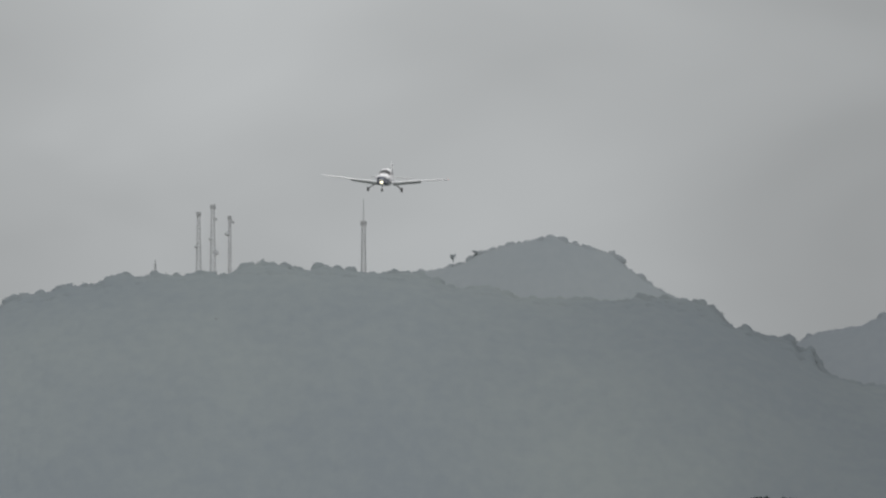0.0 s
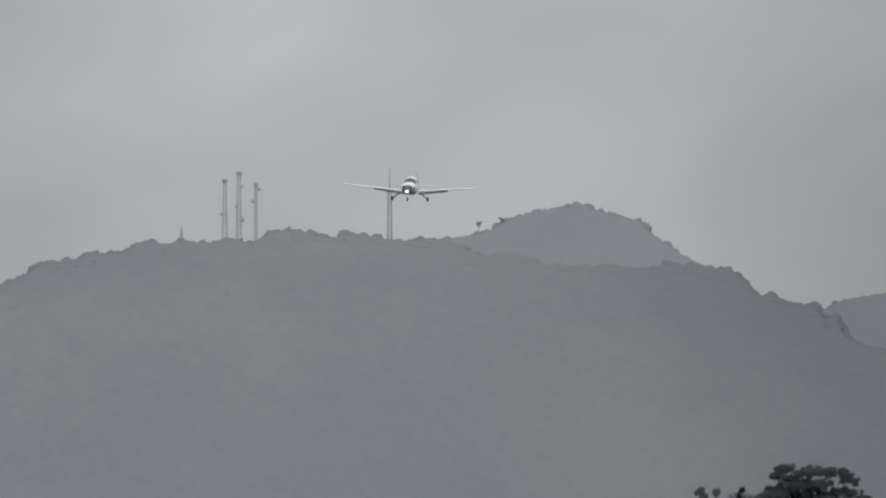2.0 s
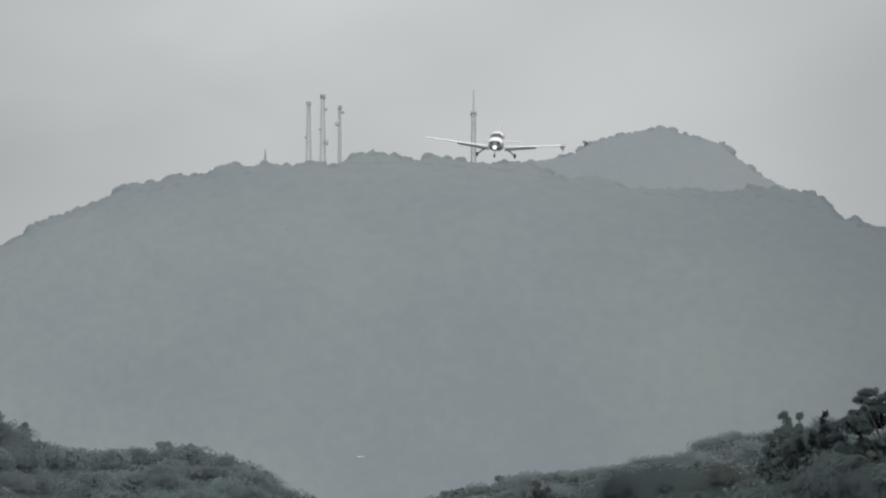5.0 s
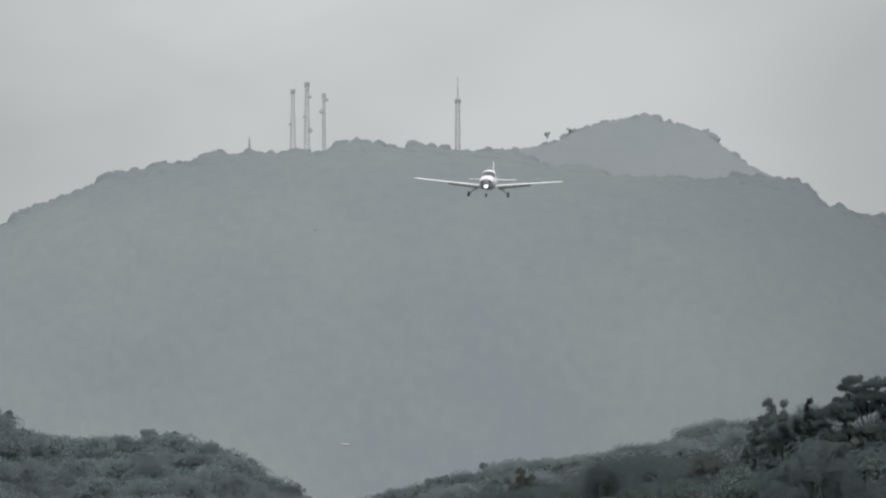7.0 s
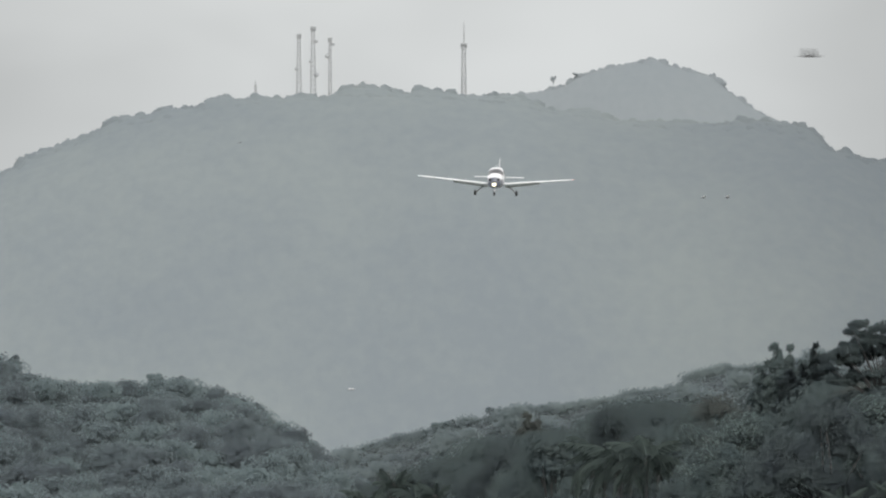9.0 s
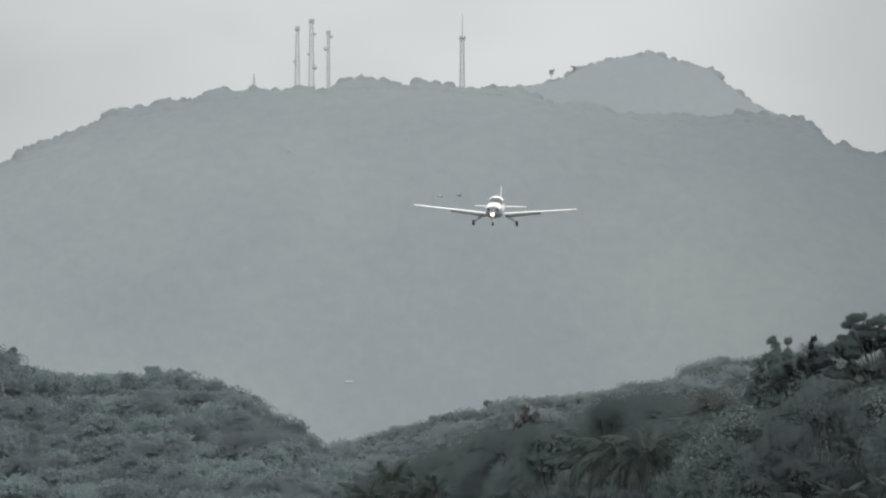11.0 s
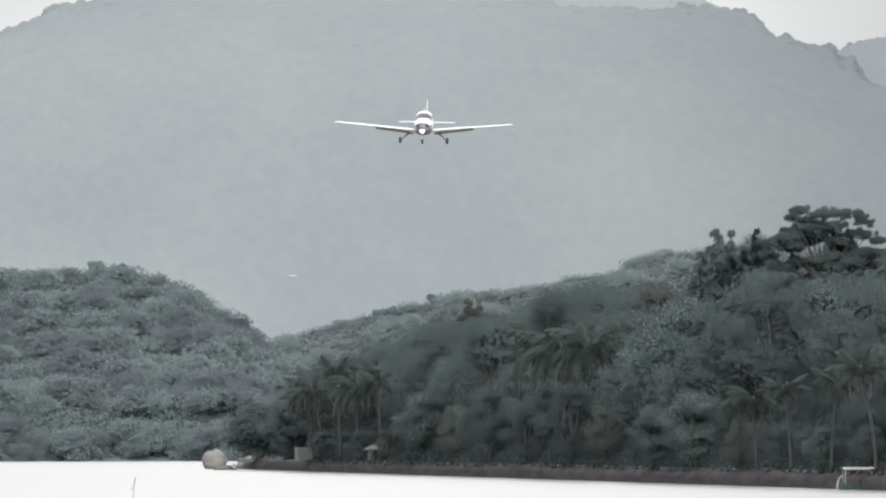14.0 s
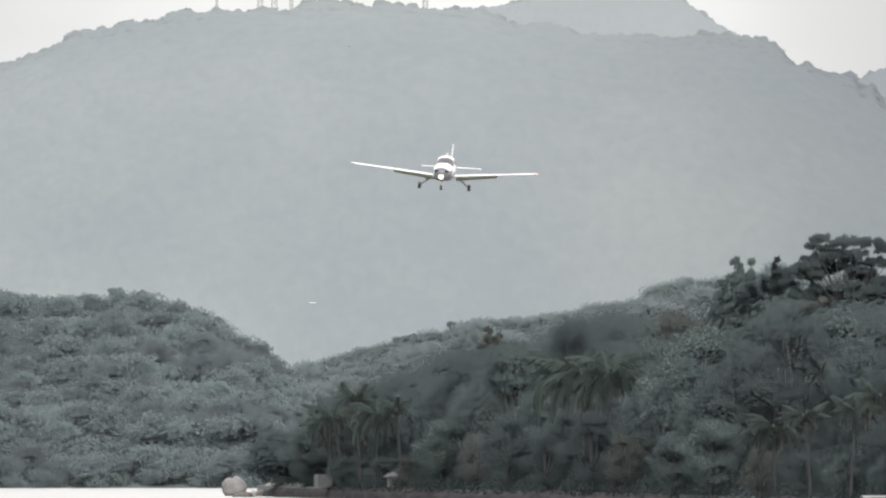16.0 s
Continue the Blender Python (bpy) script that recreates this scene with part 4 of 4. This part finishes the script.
lattice_mast("lattice_mast", 554, 48, 174, 1.5, 0.8, "tall grey lattice mast with a wide antenna head", 16, True, 0, ((0.33, 1, 0.8), (0.8, 1, 0.5), (0.52, -1, 0.5)))
lattice_mast("lattice_mast", 584, 68, 172, 0.8, 0.6, "slender grey mast with panel antennas", 14, True, 0, ((0.7, -1, 0.7), (0.9, 1, 0.5)))
lattice_mast("lattice_mast", 821, 38, 185, 1.35, 0.95, "tall tapering lattice mast with a collar and a top rod", 18, True, 0.27, (), 0.11)
lattice_mast("lattice_mast", 452, 143, 180, 0.7, 0.4, "short thin mast beside ridge trees", 6, False, 0.2, (), 0.1)


def ridge_trees(name, skyline, u0, u1, near, far, low, cell, slope_seed, step, mat, label, seed, small=6, large=13, rows=3):
    """Far woods along a crest and just below it, uncountable: one object."""
    rng = random.Random(seed)
    us, ss, sink = [], [], []
    for row in range(rows):
        u = u0 + rng.uniform(0, step)
        while u < u1:
            us.append(u)
            ss.append(1.0 if row == 0 else 1.0 - 0.035 * row ** 1.2 - rng.uniform(0, 0.02))
            sink.append(rng.uniform(-0.35, 0.3) if row == 0 else rng.uniform(-0.55, -0.1))
            u += rng.uniform(0.45, 1.35) * step
    X, D, Z = slope_z(skyline, np.array(us), np.array(ss), near, far, low, 0.0, cell, slope_seed)
    cl = []
    for x, d, z, k in zip(X, D, Z, sink):
        r = rng.uniform(small, large) * K * d / 1000
        cl.append((x, d, z + k * r, r))
        if rng.random() < 0.5:
            cl.append((x + rng.uniform(-1, 1) * r, d - 0.2 * r, z + (k - 0.3) * r, r * rng.uniform(0.5, 0.8)))
    ob = foliage(name, cl, 12 * len(cl), 0.5, rng, mat, None, 0.98, 0.95, 0.4, seed, None, 1.0, 0.0, 2)
    tagged(ob, label, "trees", kind="stuff")


ridge_trees("ridge_trees", RIDGE, -160, 1900, 4000, 4300, 1000, 3.2, 1.0, 9, M["far_wood"], "treetops along the mountain crest, haze painted into their colour", 21)
ridge_trees("shoulder_trees", RIDGE, 1270, 1680, 4000, 4300, 1000, 3.2, 1.0, 24, M["far_wood"], "large treetops on the mountain shoulder, haze painted into their colour", 27, 9, 15, 1)
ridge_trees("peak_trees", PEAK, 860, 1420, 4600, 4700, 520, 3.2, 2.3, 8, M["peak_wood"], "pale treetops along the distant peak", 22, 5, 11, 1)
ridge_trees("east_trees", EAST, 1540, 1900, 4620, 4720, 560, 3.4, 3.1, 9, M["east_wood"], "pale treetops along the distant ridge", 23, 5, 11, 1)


def on_mountain(u, v):
    S = np.linspace(0.02, 0.99, 400)
    X, D, Z = slope_z(RIDGE, np.full(400, float(u)), S, 4000, 4300, 1000, 2.2, 3.2, 1.0)
    seen = 945 - (Z - EYE[2]) / (K * D / 1000)
    i = int(np.argmin(np.abs(seen - v)))
    return D[i], Z[i]


for u, v, w in ((622, 689, 1.7),):
    d, z = on_mountain(u, v)
    hut("far_house", u, d, w, 1.2, 0.35, z - 0.05, "tiny white house on the misty mountainside", "far_wall", True, "far_wall")


# ---- grass before the camera ----
def grass_clump(u, v, d, width, n, label, seed, hump=0.02):
    """A hummock on the bank with short blades all over it."""
    rng = random.Random(seed)
    px = K * d / 1000
    foot, crest = 4.33 + berm(bearing(u, d), d), height(v, d)
    mound = crest - foot - 0.045
    bm = bmesh.new()
    lump(bm, (0, 0, 0), (width * 1.5, 0.5, mound), seed, 0.12, 3)
    for q in bm.verts:
        q.co.z = max(q.co.z, -0.05)
    root = part("grass_hummock", bm, M["grass"], None, label, True)
    root.matrix_basis = pose(bearing(u, d), d, foot)
    tagged(root, "", "grass", kind="stuff")
    verts, faces = [], []
    for _ in range(n):
        x, y = rng.gauss(0, width * 0.6), rng.gauss(-0.05, 0.15)
        e = 1 - (x / (width * 1.5)) ** 2 - (y / 0.5) ** 2
        if e <= 0:
            continue
        z = mound * math.sqrt(e) - 0.02
        h = rng.uniform(0.02, 0.06)
        lean, w = rng.gauss(0, 0.5) * h, rng.uniform(0.0012, 0.003)
        k = len(verts)
        verts += [(x - w, y, z), (x + w, y, z), (x + lean * 0.45 + w * 0.8, y, z + h * 0.6), (x + lean * 0.45 - w * 0.8, y, z + h * 0.6), (x + lean, y + 0.01, z + h)]
        faces += [(k, k + 1, k + 2, k + 3), (k + 3, k + 2, k + 4)]
    piece("blades", verts, faces, M["grass"], root)


grass_clump(327, 1083, 62, 0.1, 1800, "bright green grass tuft on the bank", 1)
grass_clump(108, 1083, 60, 0.15, 1800, "bright green grass tuft on the bank", 2)
grass_clump(1345, 1080, 62, 0.34, 3800, "yellow-green grass tuft on the bank", 3)
grass_clump(1180, 1091, 61, 0.16, 900, "sparse green grass on the bank", 4)
grass_clump(1560, 1096, 61, 0.25, 1200, "sparse green grass on the bank", 6)


def stalk(u, v, d, lean):
    foot = 4.33 + berm(bearing(u, d), d) - 0.03
    h = height(v, d) - foot
    bm = bmesh.new()
    tube(bm, [(0, 0, 0), (lean * 0.3, 0, h * 0.5), (lean, 0, h)], [0.0014, 0.0013, 0.001], 5)
    root = part("grass_stalk", bm, M["straw"], None, "thin dry seed stalk standing in grass")
    root["category"] = "grass stalk"
    root.matrix_basis = pose(bearing(u, d), d, foot)
    bm = bmesh.new()
    for i in range(5):
        lump(bm, (lean * (1 - i * 0.05), 0, h - i * 0.012), (0.0016, 0.0016, 0.006), i, 0.2, 1)
    part("seed_head", bm, M["straw"], root)


stalk(312, 1046, 62, 0.075)


def shore_scrub():
    """Ragged low scrub on the near edge of the lagoon."""
    rng = random.Random(31)
    cl = []
    for i in range(420):
        x = rng.uniform(-16.5, 14)
        y = 958 + 0.9 * x - rng.uniform(0, 4)
        cl.append((x, y, 0.16 + rng.uniform(0.0, 0.08), rng.uniform(0.12, 0.24)))
    tagged(foliage("shore_scrub", cl, 5000, 0.16, rng, M["leaf"], None, 0.8, 0.6, 0.6, 3, None), "low dark green scrub along the near shore", "scrub", kind="stuff")


shore_scrub()


# ---- birds ----
def bird(label, span, body_mat, wing_mat, raise_deg, seed):
    root = tagged(new("bird"), label, "bird")
    bm = bmesh.new()
    s = span
    tube(bm, [(-0.30 * s, 0, 0), (-0.22 * s, 0, 0.01 * s), (-0.05 * s, 0, 0.01 * s), (0.12 * s, 0, 0), (0.26 * s, 0, -0.005 * s)], [0.012 * s, 0.045 * s, 0.07 * s, 0.045 * s, 0.012 * s], 10)
    part("body", bm, M[body_mat], root, smooth=True)
    for sgn in (-1, 1):
        r = radians(raise_deg)
        v = []
        for q, c in ((0.0, 0.2), (0.2, 0.21), (0.36, 0.15), (0.5, 0.03)):
            y, z = sgn * q * s * math.cos(r), q * s * math.sin(r)
            sweep = 0.10 * q * q * 4 * s * 0.25
            v += [(-c * s * 0.5 + sweep, y, z), (sweep, y, z + 0.014 * s), (c * s * 0.5 + sweep, y, z), (sweep, y, z - 0.004 * s)]
        f = [(j * 4 + i, j * 4 + (i + 1) % 4, j * 4 + 4 + (i + 1) % 4, j * 4 + 4 + i) for j in range(3) for i in range(4)]
        piece("wing", v, f, M[wing_mat], root)
    piece("tail", [(0.22 * s, -0.02 * s, 0), (0.22 * s, 0.02 * s, 0), (0.38 * s, 0.05 * s, 0.0), (0.38 * s, -0.05 * s, 0.0), (0.3 * s, 0, 0.015 * s)],
          [(0, 1, 4), (1, 2, 4), (2, 3, 4), (3, 0, 4), (3, 2, 1, 0)], M[body_mat], root)
    return root


near_bird = bird("dark swift bird gliding low past the camera", 0.34, "feather", "feather", 34, 1)
second_bird = bird("dark swift bird flying across the mountain", 0.34, "feather", "feather", 34, 2)
pair_bird = bird("dark seabird with pale wings flying in a pair", 0.8, "feather", "feather_pale", 24, 3)
other_bird = bird("dark seabird with pale wings flying in a pair", 0.8, "feather", "feather_pale", 38, 4)
far_bird = bird("small dark bird soaring in front of the mountain", 0.75, "feather", "feather", 18, 5)


# ---- aircraft ----
SECTIONS = [(0.0, 0.17, -0.16, 0.16), (0.12, 0.43, -0.27, 0.47), (0.6, 0.52, -0.29, 0.62), (1.3, 0.55, -0.29, 0.70), (1.9, 0.555, -0.29, 0.99), (2.5, 0.56, -0.28, 1.19),
            (3.2, 0.56, -0.26, 1.22), (3.9, 0.52, -0.2, 1.12), (4.8, 0.36, -0.02, 0.86), (6.0, 0.2, 0.18, 0.64), (7.2, 0.06, 0.34, 0.5)]


def hull(y, a, grow=1.0):
    """A point of the fuselage skin at station y and angle a from the plane's side, over the top."""
    ys = [q[0] for q in SECTIONS]
    w, lo, hi = (float(np.interp(y, ys, [q[i] for q in SECTIONS])) for i in (1, 2, 3))
    c, s = math.cos(a), math.sin(a)
    e = 0.72
    return (grow * w * math.copysign(abs(c) ** e, c), y, (lo + hi) / 2 + grow * (hi - lo) / 2 * math.copysign(abs(s) ** e, s))


def skin(ys, angles, grow=1.0, closed=True):
    n = len(angles)
    verts = [hull(y, a, grow) for y in ys for a in angles]
    faces = [(j * n + i, j * n + (i + 1) % n, (j + 1) * n + (i + 1) % n, (j + 1) * n + i) for j in range(len(ys) - 1) for i in range(n if closed else n - 1)]
    if closed:
        faces += [tuple(range(n))[::-1], tuple((len(ys) - 1) * n + i for i in range(n))]
    return verts, faces


def foil(stations, thick=0.13):
    """A wing: stations (x, leading edge y, chord, z)."""
    shape = [(0, 0), (0.03, 0.35), (0.12, 0.75), (0.3, 1.0), (0.6, 0.7), (1.0, 0.04), (1.0, -0.04), (0.6, -0.25), (0.3, -0.45), (0.1, -0.4), (0.03, -0.25)]
    n = len(shape)
    verts = [(x, y + c * a, z + c * thick * 0.62 * b) for x, y, c, z in stations for a, b in shape]
    faces = [(j * n + i, j * n + (i + 1) % n, (j + 1) * n + (i + 1) % n, (j + 1) * n + i) for j in range(len(stations) - 1) for i in range(n)]
    faces += [tuple(range(n))[::-1], tuple((len(stations) - 1) * n + i for i in range(n))]
    return verts, faces


def make_aircraft():
    root = tagged(new("light_aircraft"), "white low-wing single-engine aeroplane with blue trim, flaps and gear down", "aeroplane")
    ring = [2 * math.pi * i / 28 for i in range(28)]
    ys = [0.0, 0.05, 0.12, 0.3, 0.6, 0.95, 1.3, 1.6, 1.9, 2.2, 2.5, 2.85, 3.2, 3.55, 3.9, 4.35, 4.8, 5.4, 6.0, 6.6, 7.2]
    body = piece("fuselage", *skin(ys, ring), M["white"], root, smooth=True)
    arc = [radians(18 + 144 * i / 20) for i in range(21)]
    piece("windscreen", *skin([1.42, 1.6, 1.8, 2.0, 2.2], [a for a in arc if radians(24) < a < radians(156)], 1.012, False), M["glass"], body, "dark tinted windscreen", True)
    for side in (0, 1):
        aa = [radians(12 + 26 * i / 6) for i in range(7)]
        if side:
            aa = [math.pi - a for a in aa][::-1]
        piece("side_window", *skin([2.35, 2.6, 2.9, 3.3, 3.6], aa, 1.012, False), M["glass"], body, "", True)
        bb = [radians(-30 + 22 * i / 5) for i in range(6)]
        if side:
            bb = [math.pi - a for a in bb][::-1]
        piece("side_stripe", *skin([0.5, 0.9, 1.3, 1.9, 2.6, 3.4, 4.4, 5.4], bb, 1.01, False), M["blue"], body, "dark blue painted stripe", True)
    chin = [radians(165 + 210 * i / 18) for i in range(19)]
    piece("lower_cowl", *skin([0.0, 0.05, 0.1, 0.14, 0.25, 0.5, 0.8, 1.1], chin, 1.02, False), M["blue"], body, "dark blue lower engine cowl", True)
    piece("nose_bowl", *skin([0.0, 0.04, 0.09, 0.13], ring, 1.03), M["blue"], body, "dark blue nose bowl round the propeller", True)
    for sgn in (-1, 1):
        bm = bmesh.new()
        lump(bm, (sgn * 0.3, 0.07, 0.27), (0.12, 0.08, 0.085), 1.0, 0.05, 2)
        part("air_intake", bm, M["dark"], body, "dark engine air intake", True)
    bm = bmesh.new()
    tube(bm, [(0, 0.02, 0.12), (0, -0.08, 0.12), (0, -0.16, 0.12), (0, -0.2, 0.12)], [0.13, 0.11, 0.07, 0.02], 16)
    part("spinner", bm, M["blue"], root, smooth=True)
    bm = bmesh.new()
    lump(bm, (0, -0.02, -0.08), (0.12, 0.09, 0.12), 2.0, 0.0, 3)
    part("landing_light", bm, M["lamp"], root, "lit yellowish landing light", True)
    for sgn, glow in ((-1, "green_lamp"), (1, "red_lamp")):
        st = [(sgn * x, 1.85 + 0.03 * x, 1.55 - 0.105 * x, -0.04 + 0.088 * x) for x in (0.35, 0.6, 1.5, 2.6, 3.6, 4.6, 5.2)] + [(sgn * 5.42, 2.12, 0.6, 0.46)]
        if sgn < 0:
            st = st[::-1]
        wing = piece("wing", *foil(st, 0.1), M["white"], root, smooth=True)
        fl = [(sgn * x, 3.03 - 0.05 * x, 0.34 - 0.02 * x, -0.11 + 0.088 * x) for x in (0.62, 1.4, 2.2, 3.05)]
        fl = [(x, y, c, z) for x, y, c, z in fl]
        v, f = foil(fl if sgn > 0 else fl[::-1], 0.1)
        v = [(x, 3.0 + (y - 3.0) * math.cos(0.55), z - (y - 3.0) * math.sin(0.55)) for x, y, z in v]
        piece("flap", v, f, M["white"], wing, "lowered wing flap")
        v, f = foil([(sgn * x, 2.99 - 0.07 * x, 0.27, -0.05 + 0.088 * x) for x in ((3.15, 4.9) if sgn > 0 else (4.9, 3.15))], 0.09)
        piece("aileron", v, f, M["white"], wing)
        bm = bmesh.new()
        lump(bm, (sgn * 5.46, 2.3, 0.46), (0.04, 0.1, 0.03), 1.0, 0.0, 2)
        part("wingtip_light", bm, M[glow], wing, "red glowing wingtip light" if sgn > 0 else "pale green wingtip light")
        leg = bmesh.new()
        tube(leg, [(sgn * 0.85, 2.55, -0.12), (sgn * 1.15, 2.6, -0.32), (sgn * 1.40, 2.6, -0.58)], [0.07, 0.06, 0.05], 8)
        leg = part("gear_leg", leg, M["alloy"], root)
        wheel(leg, sgn * 1.46, 2.6, -0.60, 0.185, 0.15)
    leg = bmesh.new()
    tube(leg, [(0, 0.75, -0.22), (0, 0.62, -0.45), (0, 0.55, -0.66)], [0.05, 0.045, 0.04], 8)
    leg = part("nose_leg", leg, M["white"], root)
    wheel(leg, 0, 0.52, -0.70, 0.15, 0.12)
    for sgn in (-1, 1):
        st = [(sgn * x, 6.45 + 0.08 * x, 0.85 - 0.14 * x, 0.60) for x in (0.05, 0.6, 1.2, 1.75)]
        tail = piece("tailplane", *foil(st if sgn > 0 else st[::-1], 0.1), M["white"], root, smooth=True)
        st = [(sgn * x, 7.28 - 0.05 * x, 0.3, 0.595) for x in (0.15, 1.7)]
        piece("elevator", *foil(st if sgn > 0 else st[::-1], 0.07), M["white"], tail)
    v, f = foil([(0.45, 5.9, 1.2, 0), (1.2, 6.35, 0.85, 0), (1.98, 6.95, 0.45, 0)], 0.05)
    fin = piece("fin", [(-z, y, x) for x, y, z in v], [q[::-1] for q in f], M["white"], root, smooth=True)
    v, f = foil([(0.42, 7.12, 0.4, 0), (1.2, 7.22, 0.36, 0), (1.96, 7.40, 0.24, 0)], 0.07)
    piece("rudder", [(-z, y, x) for x, y, z in v], [q[::-1] for q in f], M["blue"], fin)
    bm = bmesh.new()
    tube(bm, [(0, 3.3, 1.16), (0, 3.42, 1.42)], [0.025, 0.012], 6)
    part("antenna", bm, M["white"], root)
    return root


def wheel(parent, x, y, z, r, w):
    bm = bmesh.new()
    prof = [(-w * 0.5, r * 0.62), (-w * 0.5, r * 0.86), (-w * 0.3, r), (w * 0.3, r), (w * 0.5, r * 0.86), (w * 0.5, r * 0.62)]
    n = 18
    rings = [[bm.verts.new((x + a, y + b * math.cos(2 * math.pi * k / n), z + b * math.sin(2 * math.pi * k / n))) for k in range(n)] for a, b in prof]
    for a, b in zip(rings, rings[1:]):
        for k in range(n):
            bm.faces.new((a[k], a[(k + 1) % n], b[(k + 1) % n], b[k]))
    part("tyre", bm, M["rubber"], parent)
    bm = bmesh.new()
    tube(bm, [(x - w * 0.46, y, z), (x - w * 0.2, y, z), (x + w * 0.2, y, z), (x + w * 0.46, y, z)], [r * 0.62, r * 0.5, r * 0.5, r * 0.62], 14)
    part("rim", bm, M["alloy"], parent)


aircraft = make_aircraft()


def motions():
    walk(aircraft, [
        (0, pose(3.34, 1243.0, 51.45, 0, 2.30, -7.00)),
        (0.5, pose(3.16, 1230.6, 50.22, 0, 2.77, -7.00)),
        (1, pose(2.98, 1218.2, 48.66, 0, 3.23, -7.00)),
        (1.5, pose(3.03, 1205.9, 47.21, 0, 3.70, -7.00)),
        (2, pose(3.14, 1193.5, 46.19, 0, 2.33, -6.17)),
        (2.5, pose(3.26, 1181.1, 45.36, 0, 0.97, -5.33)),
        (3, pose(3.25, 1168.8, 44.37, 0, -0.40, -4.50)),
        (3.5, pose(3.04, 1156.4, 43.57, 0, 2.60, -3.75)),
        (4, pose(3.01, 1144.0, 42.95, 0, 3.80, -3.00)),
        (6.5, pose(3.65, 1082.1, 37.28, 0, 2.00, -4.25)),
        (7, pose(3.62, 1069.8, 35.82, 0, 1.50, -4.50)),
        (7.5, pose(3.62, 1057.4, 34.36, 0, 1.60, -4.65)),
        (8, pose(3.55, 1045.0, 33.00, 0, 1.70, -4.80)),
        (8.5, pose(3.56, 1032.6, 31.68, 0, 1.67, -3.90)),
        (9, pose(3.60, 1020.2, 30.65, 0, 1.65, -3.00)),
        (11.5, pose(3.29, 958.4, 26.06, 0, 1.60, -5.14)),
        (12, pose(3.09, 946.0, 25.17, 0, 1.95, -5.57)),
        (12.5, pose(2.90, 933.6, 24.52, 0, 2.30, -6.00)),
        (13, pose(2.71, 921.2, 24.08, 0, 1.70, -5.00)),
        (13.5, pose(2.52, 908.9, 23.97, 0, 1.10, -4.00)),
        (14, pose(2.37, 896.5, 23.97, 0, 1.18, -2.50)),
        (14.5, pose(2.23, 884.1, 23.81, 0, 1.25, -1.00)),
        (15, pose(2.15, 871.8, 23.47, 0, 1.40, -1.20)),
        (15.5, pose(2.15, 859.4, 22.72, 0, 2.50, -3.10)),
        (16, pose(2.15, 847.0, 21.91, 0, 3.60, -5.00)),
    ])
    for ob, turn, rows in (
            (near_bird, 180, [(0, -105.49, 180, 12.21), (7.5, -13.79, 180, 12.35), (8.4, -2.78, 180, 12.33), (8.6, -0.36, 180, 12.03), (8.8, 1.99, 180, 11.96), (9, 4.55, 180, 11.93), (10, 16.78, 180, 11.86), (16, 90.14, 180, 11.58)]),
            (second_bird, 180, [(0, -178.25, 170, 10.94), (11, -16.32, 170, 10.74), (11.9, -3.07, 170, 10.55), (12.1, -0.09, 170, 10.41), (12.3, 2.82, 170, 10.34), (13.2, 16.07, 170, 10.27), (16, 57.28, 170, 10.14)]),
            (pair_bird, 8, [(0, 135.00, 1350, 38.36), (8.5, 29.30, 1350, 37.88), (9, 24.31, 1350, 37.30), (9.2, 21.89, 1350, 37.25), (12, -12.31, 1350, 36.51), (12.5, -18.62, 1350, 36.62), (13.5, -31.67, 1350, 36.93), (16, -63.34, 1350, 37.30)]),
            (other_bird, 4, [(0, 138.65, 1360, 38.59), (8.5, 31.59, 1360, 38.12), (9, 26.71, 1360, 37.53), (9.2, 24.17, 1360, 37.48), (12, -10.60, 1360, 36.85), (12.5, -16.96, 1360, 36.95), (13.5, -30.00, 1360, 37.06), (16, -62.22, 1360, 37.53)]),
            (far_bird, 60, [(0, -17.46, 2000, 60.17), (3.5, -23.93, 2000, 58.84), (4, -25.41, 2000, 59.23), (5.5, -20.58, 2000, 56.27), (7, -16.84, 2000, 55.49), (8, -19.33, 2000, 55.18), (9, -28.06, 2000, 59.93), (10.5, -23.69, 2000, 58.61), (12, -15.51, 2000, 56.27), (12.5, -12.63, 2000, 56.19), (13.5, -5.85, 2000, 55.02), (14.5, -3.82, 2000, 60.79), (16, -7.64, 2000, 61.34)])):
        walk(ob, [(t, pose(x, y, z, 0, 0, turn)) for t, x, y, z in rows])


motions()
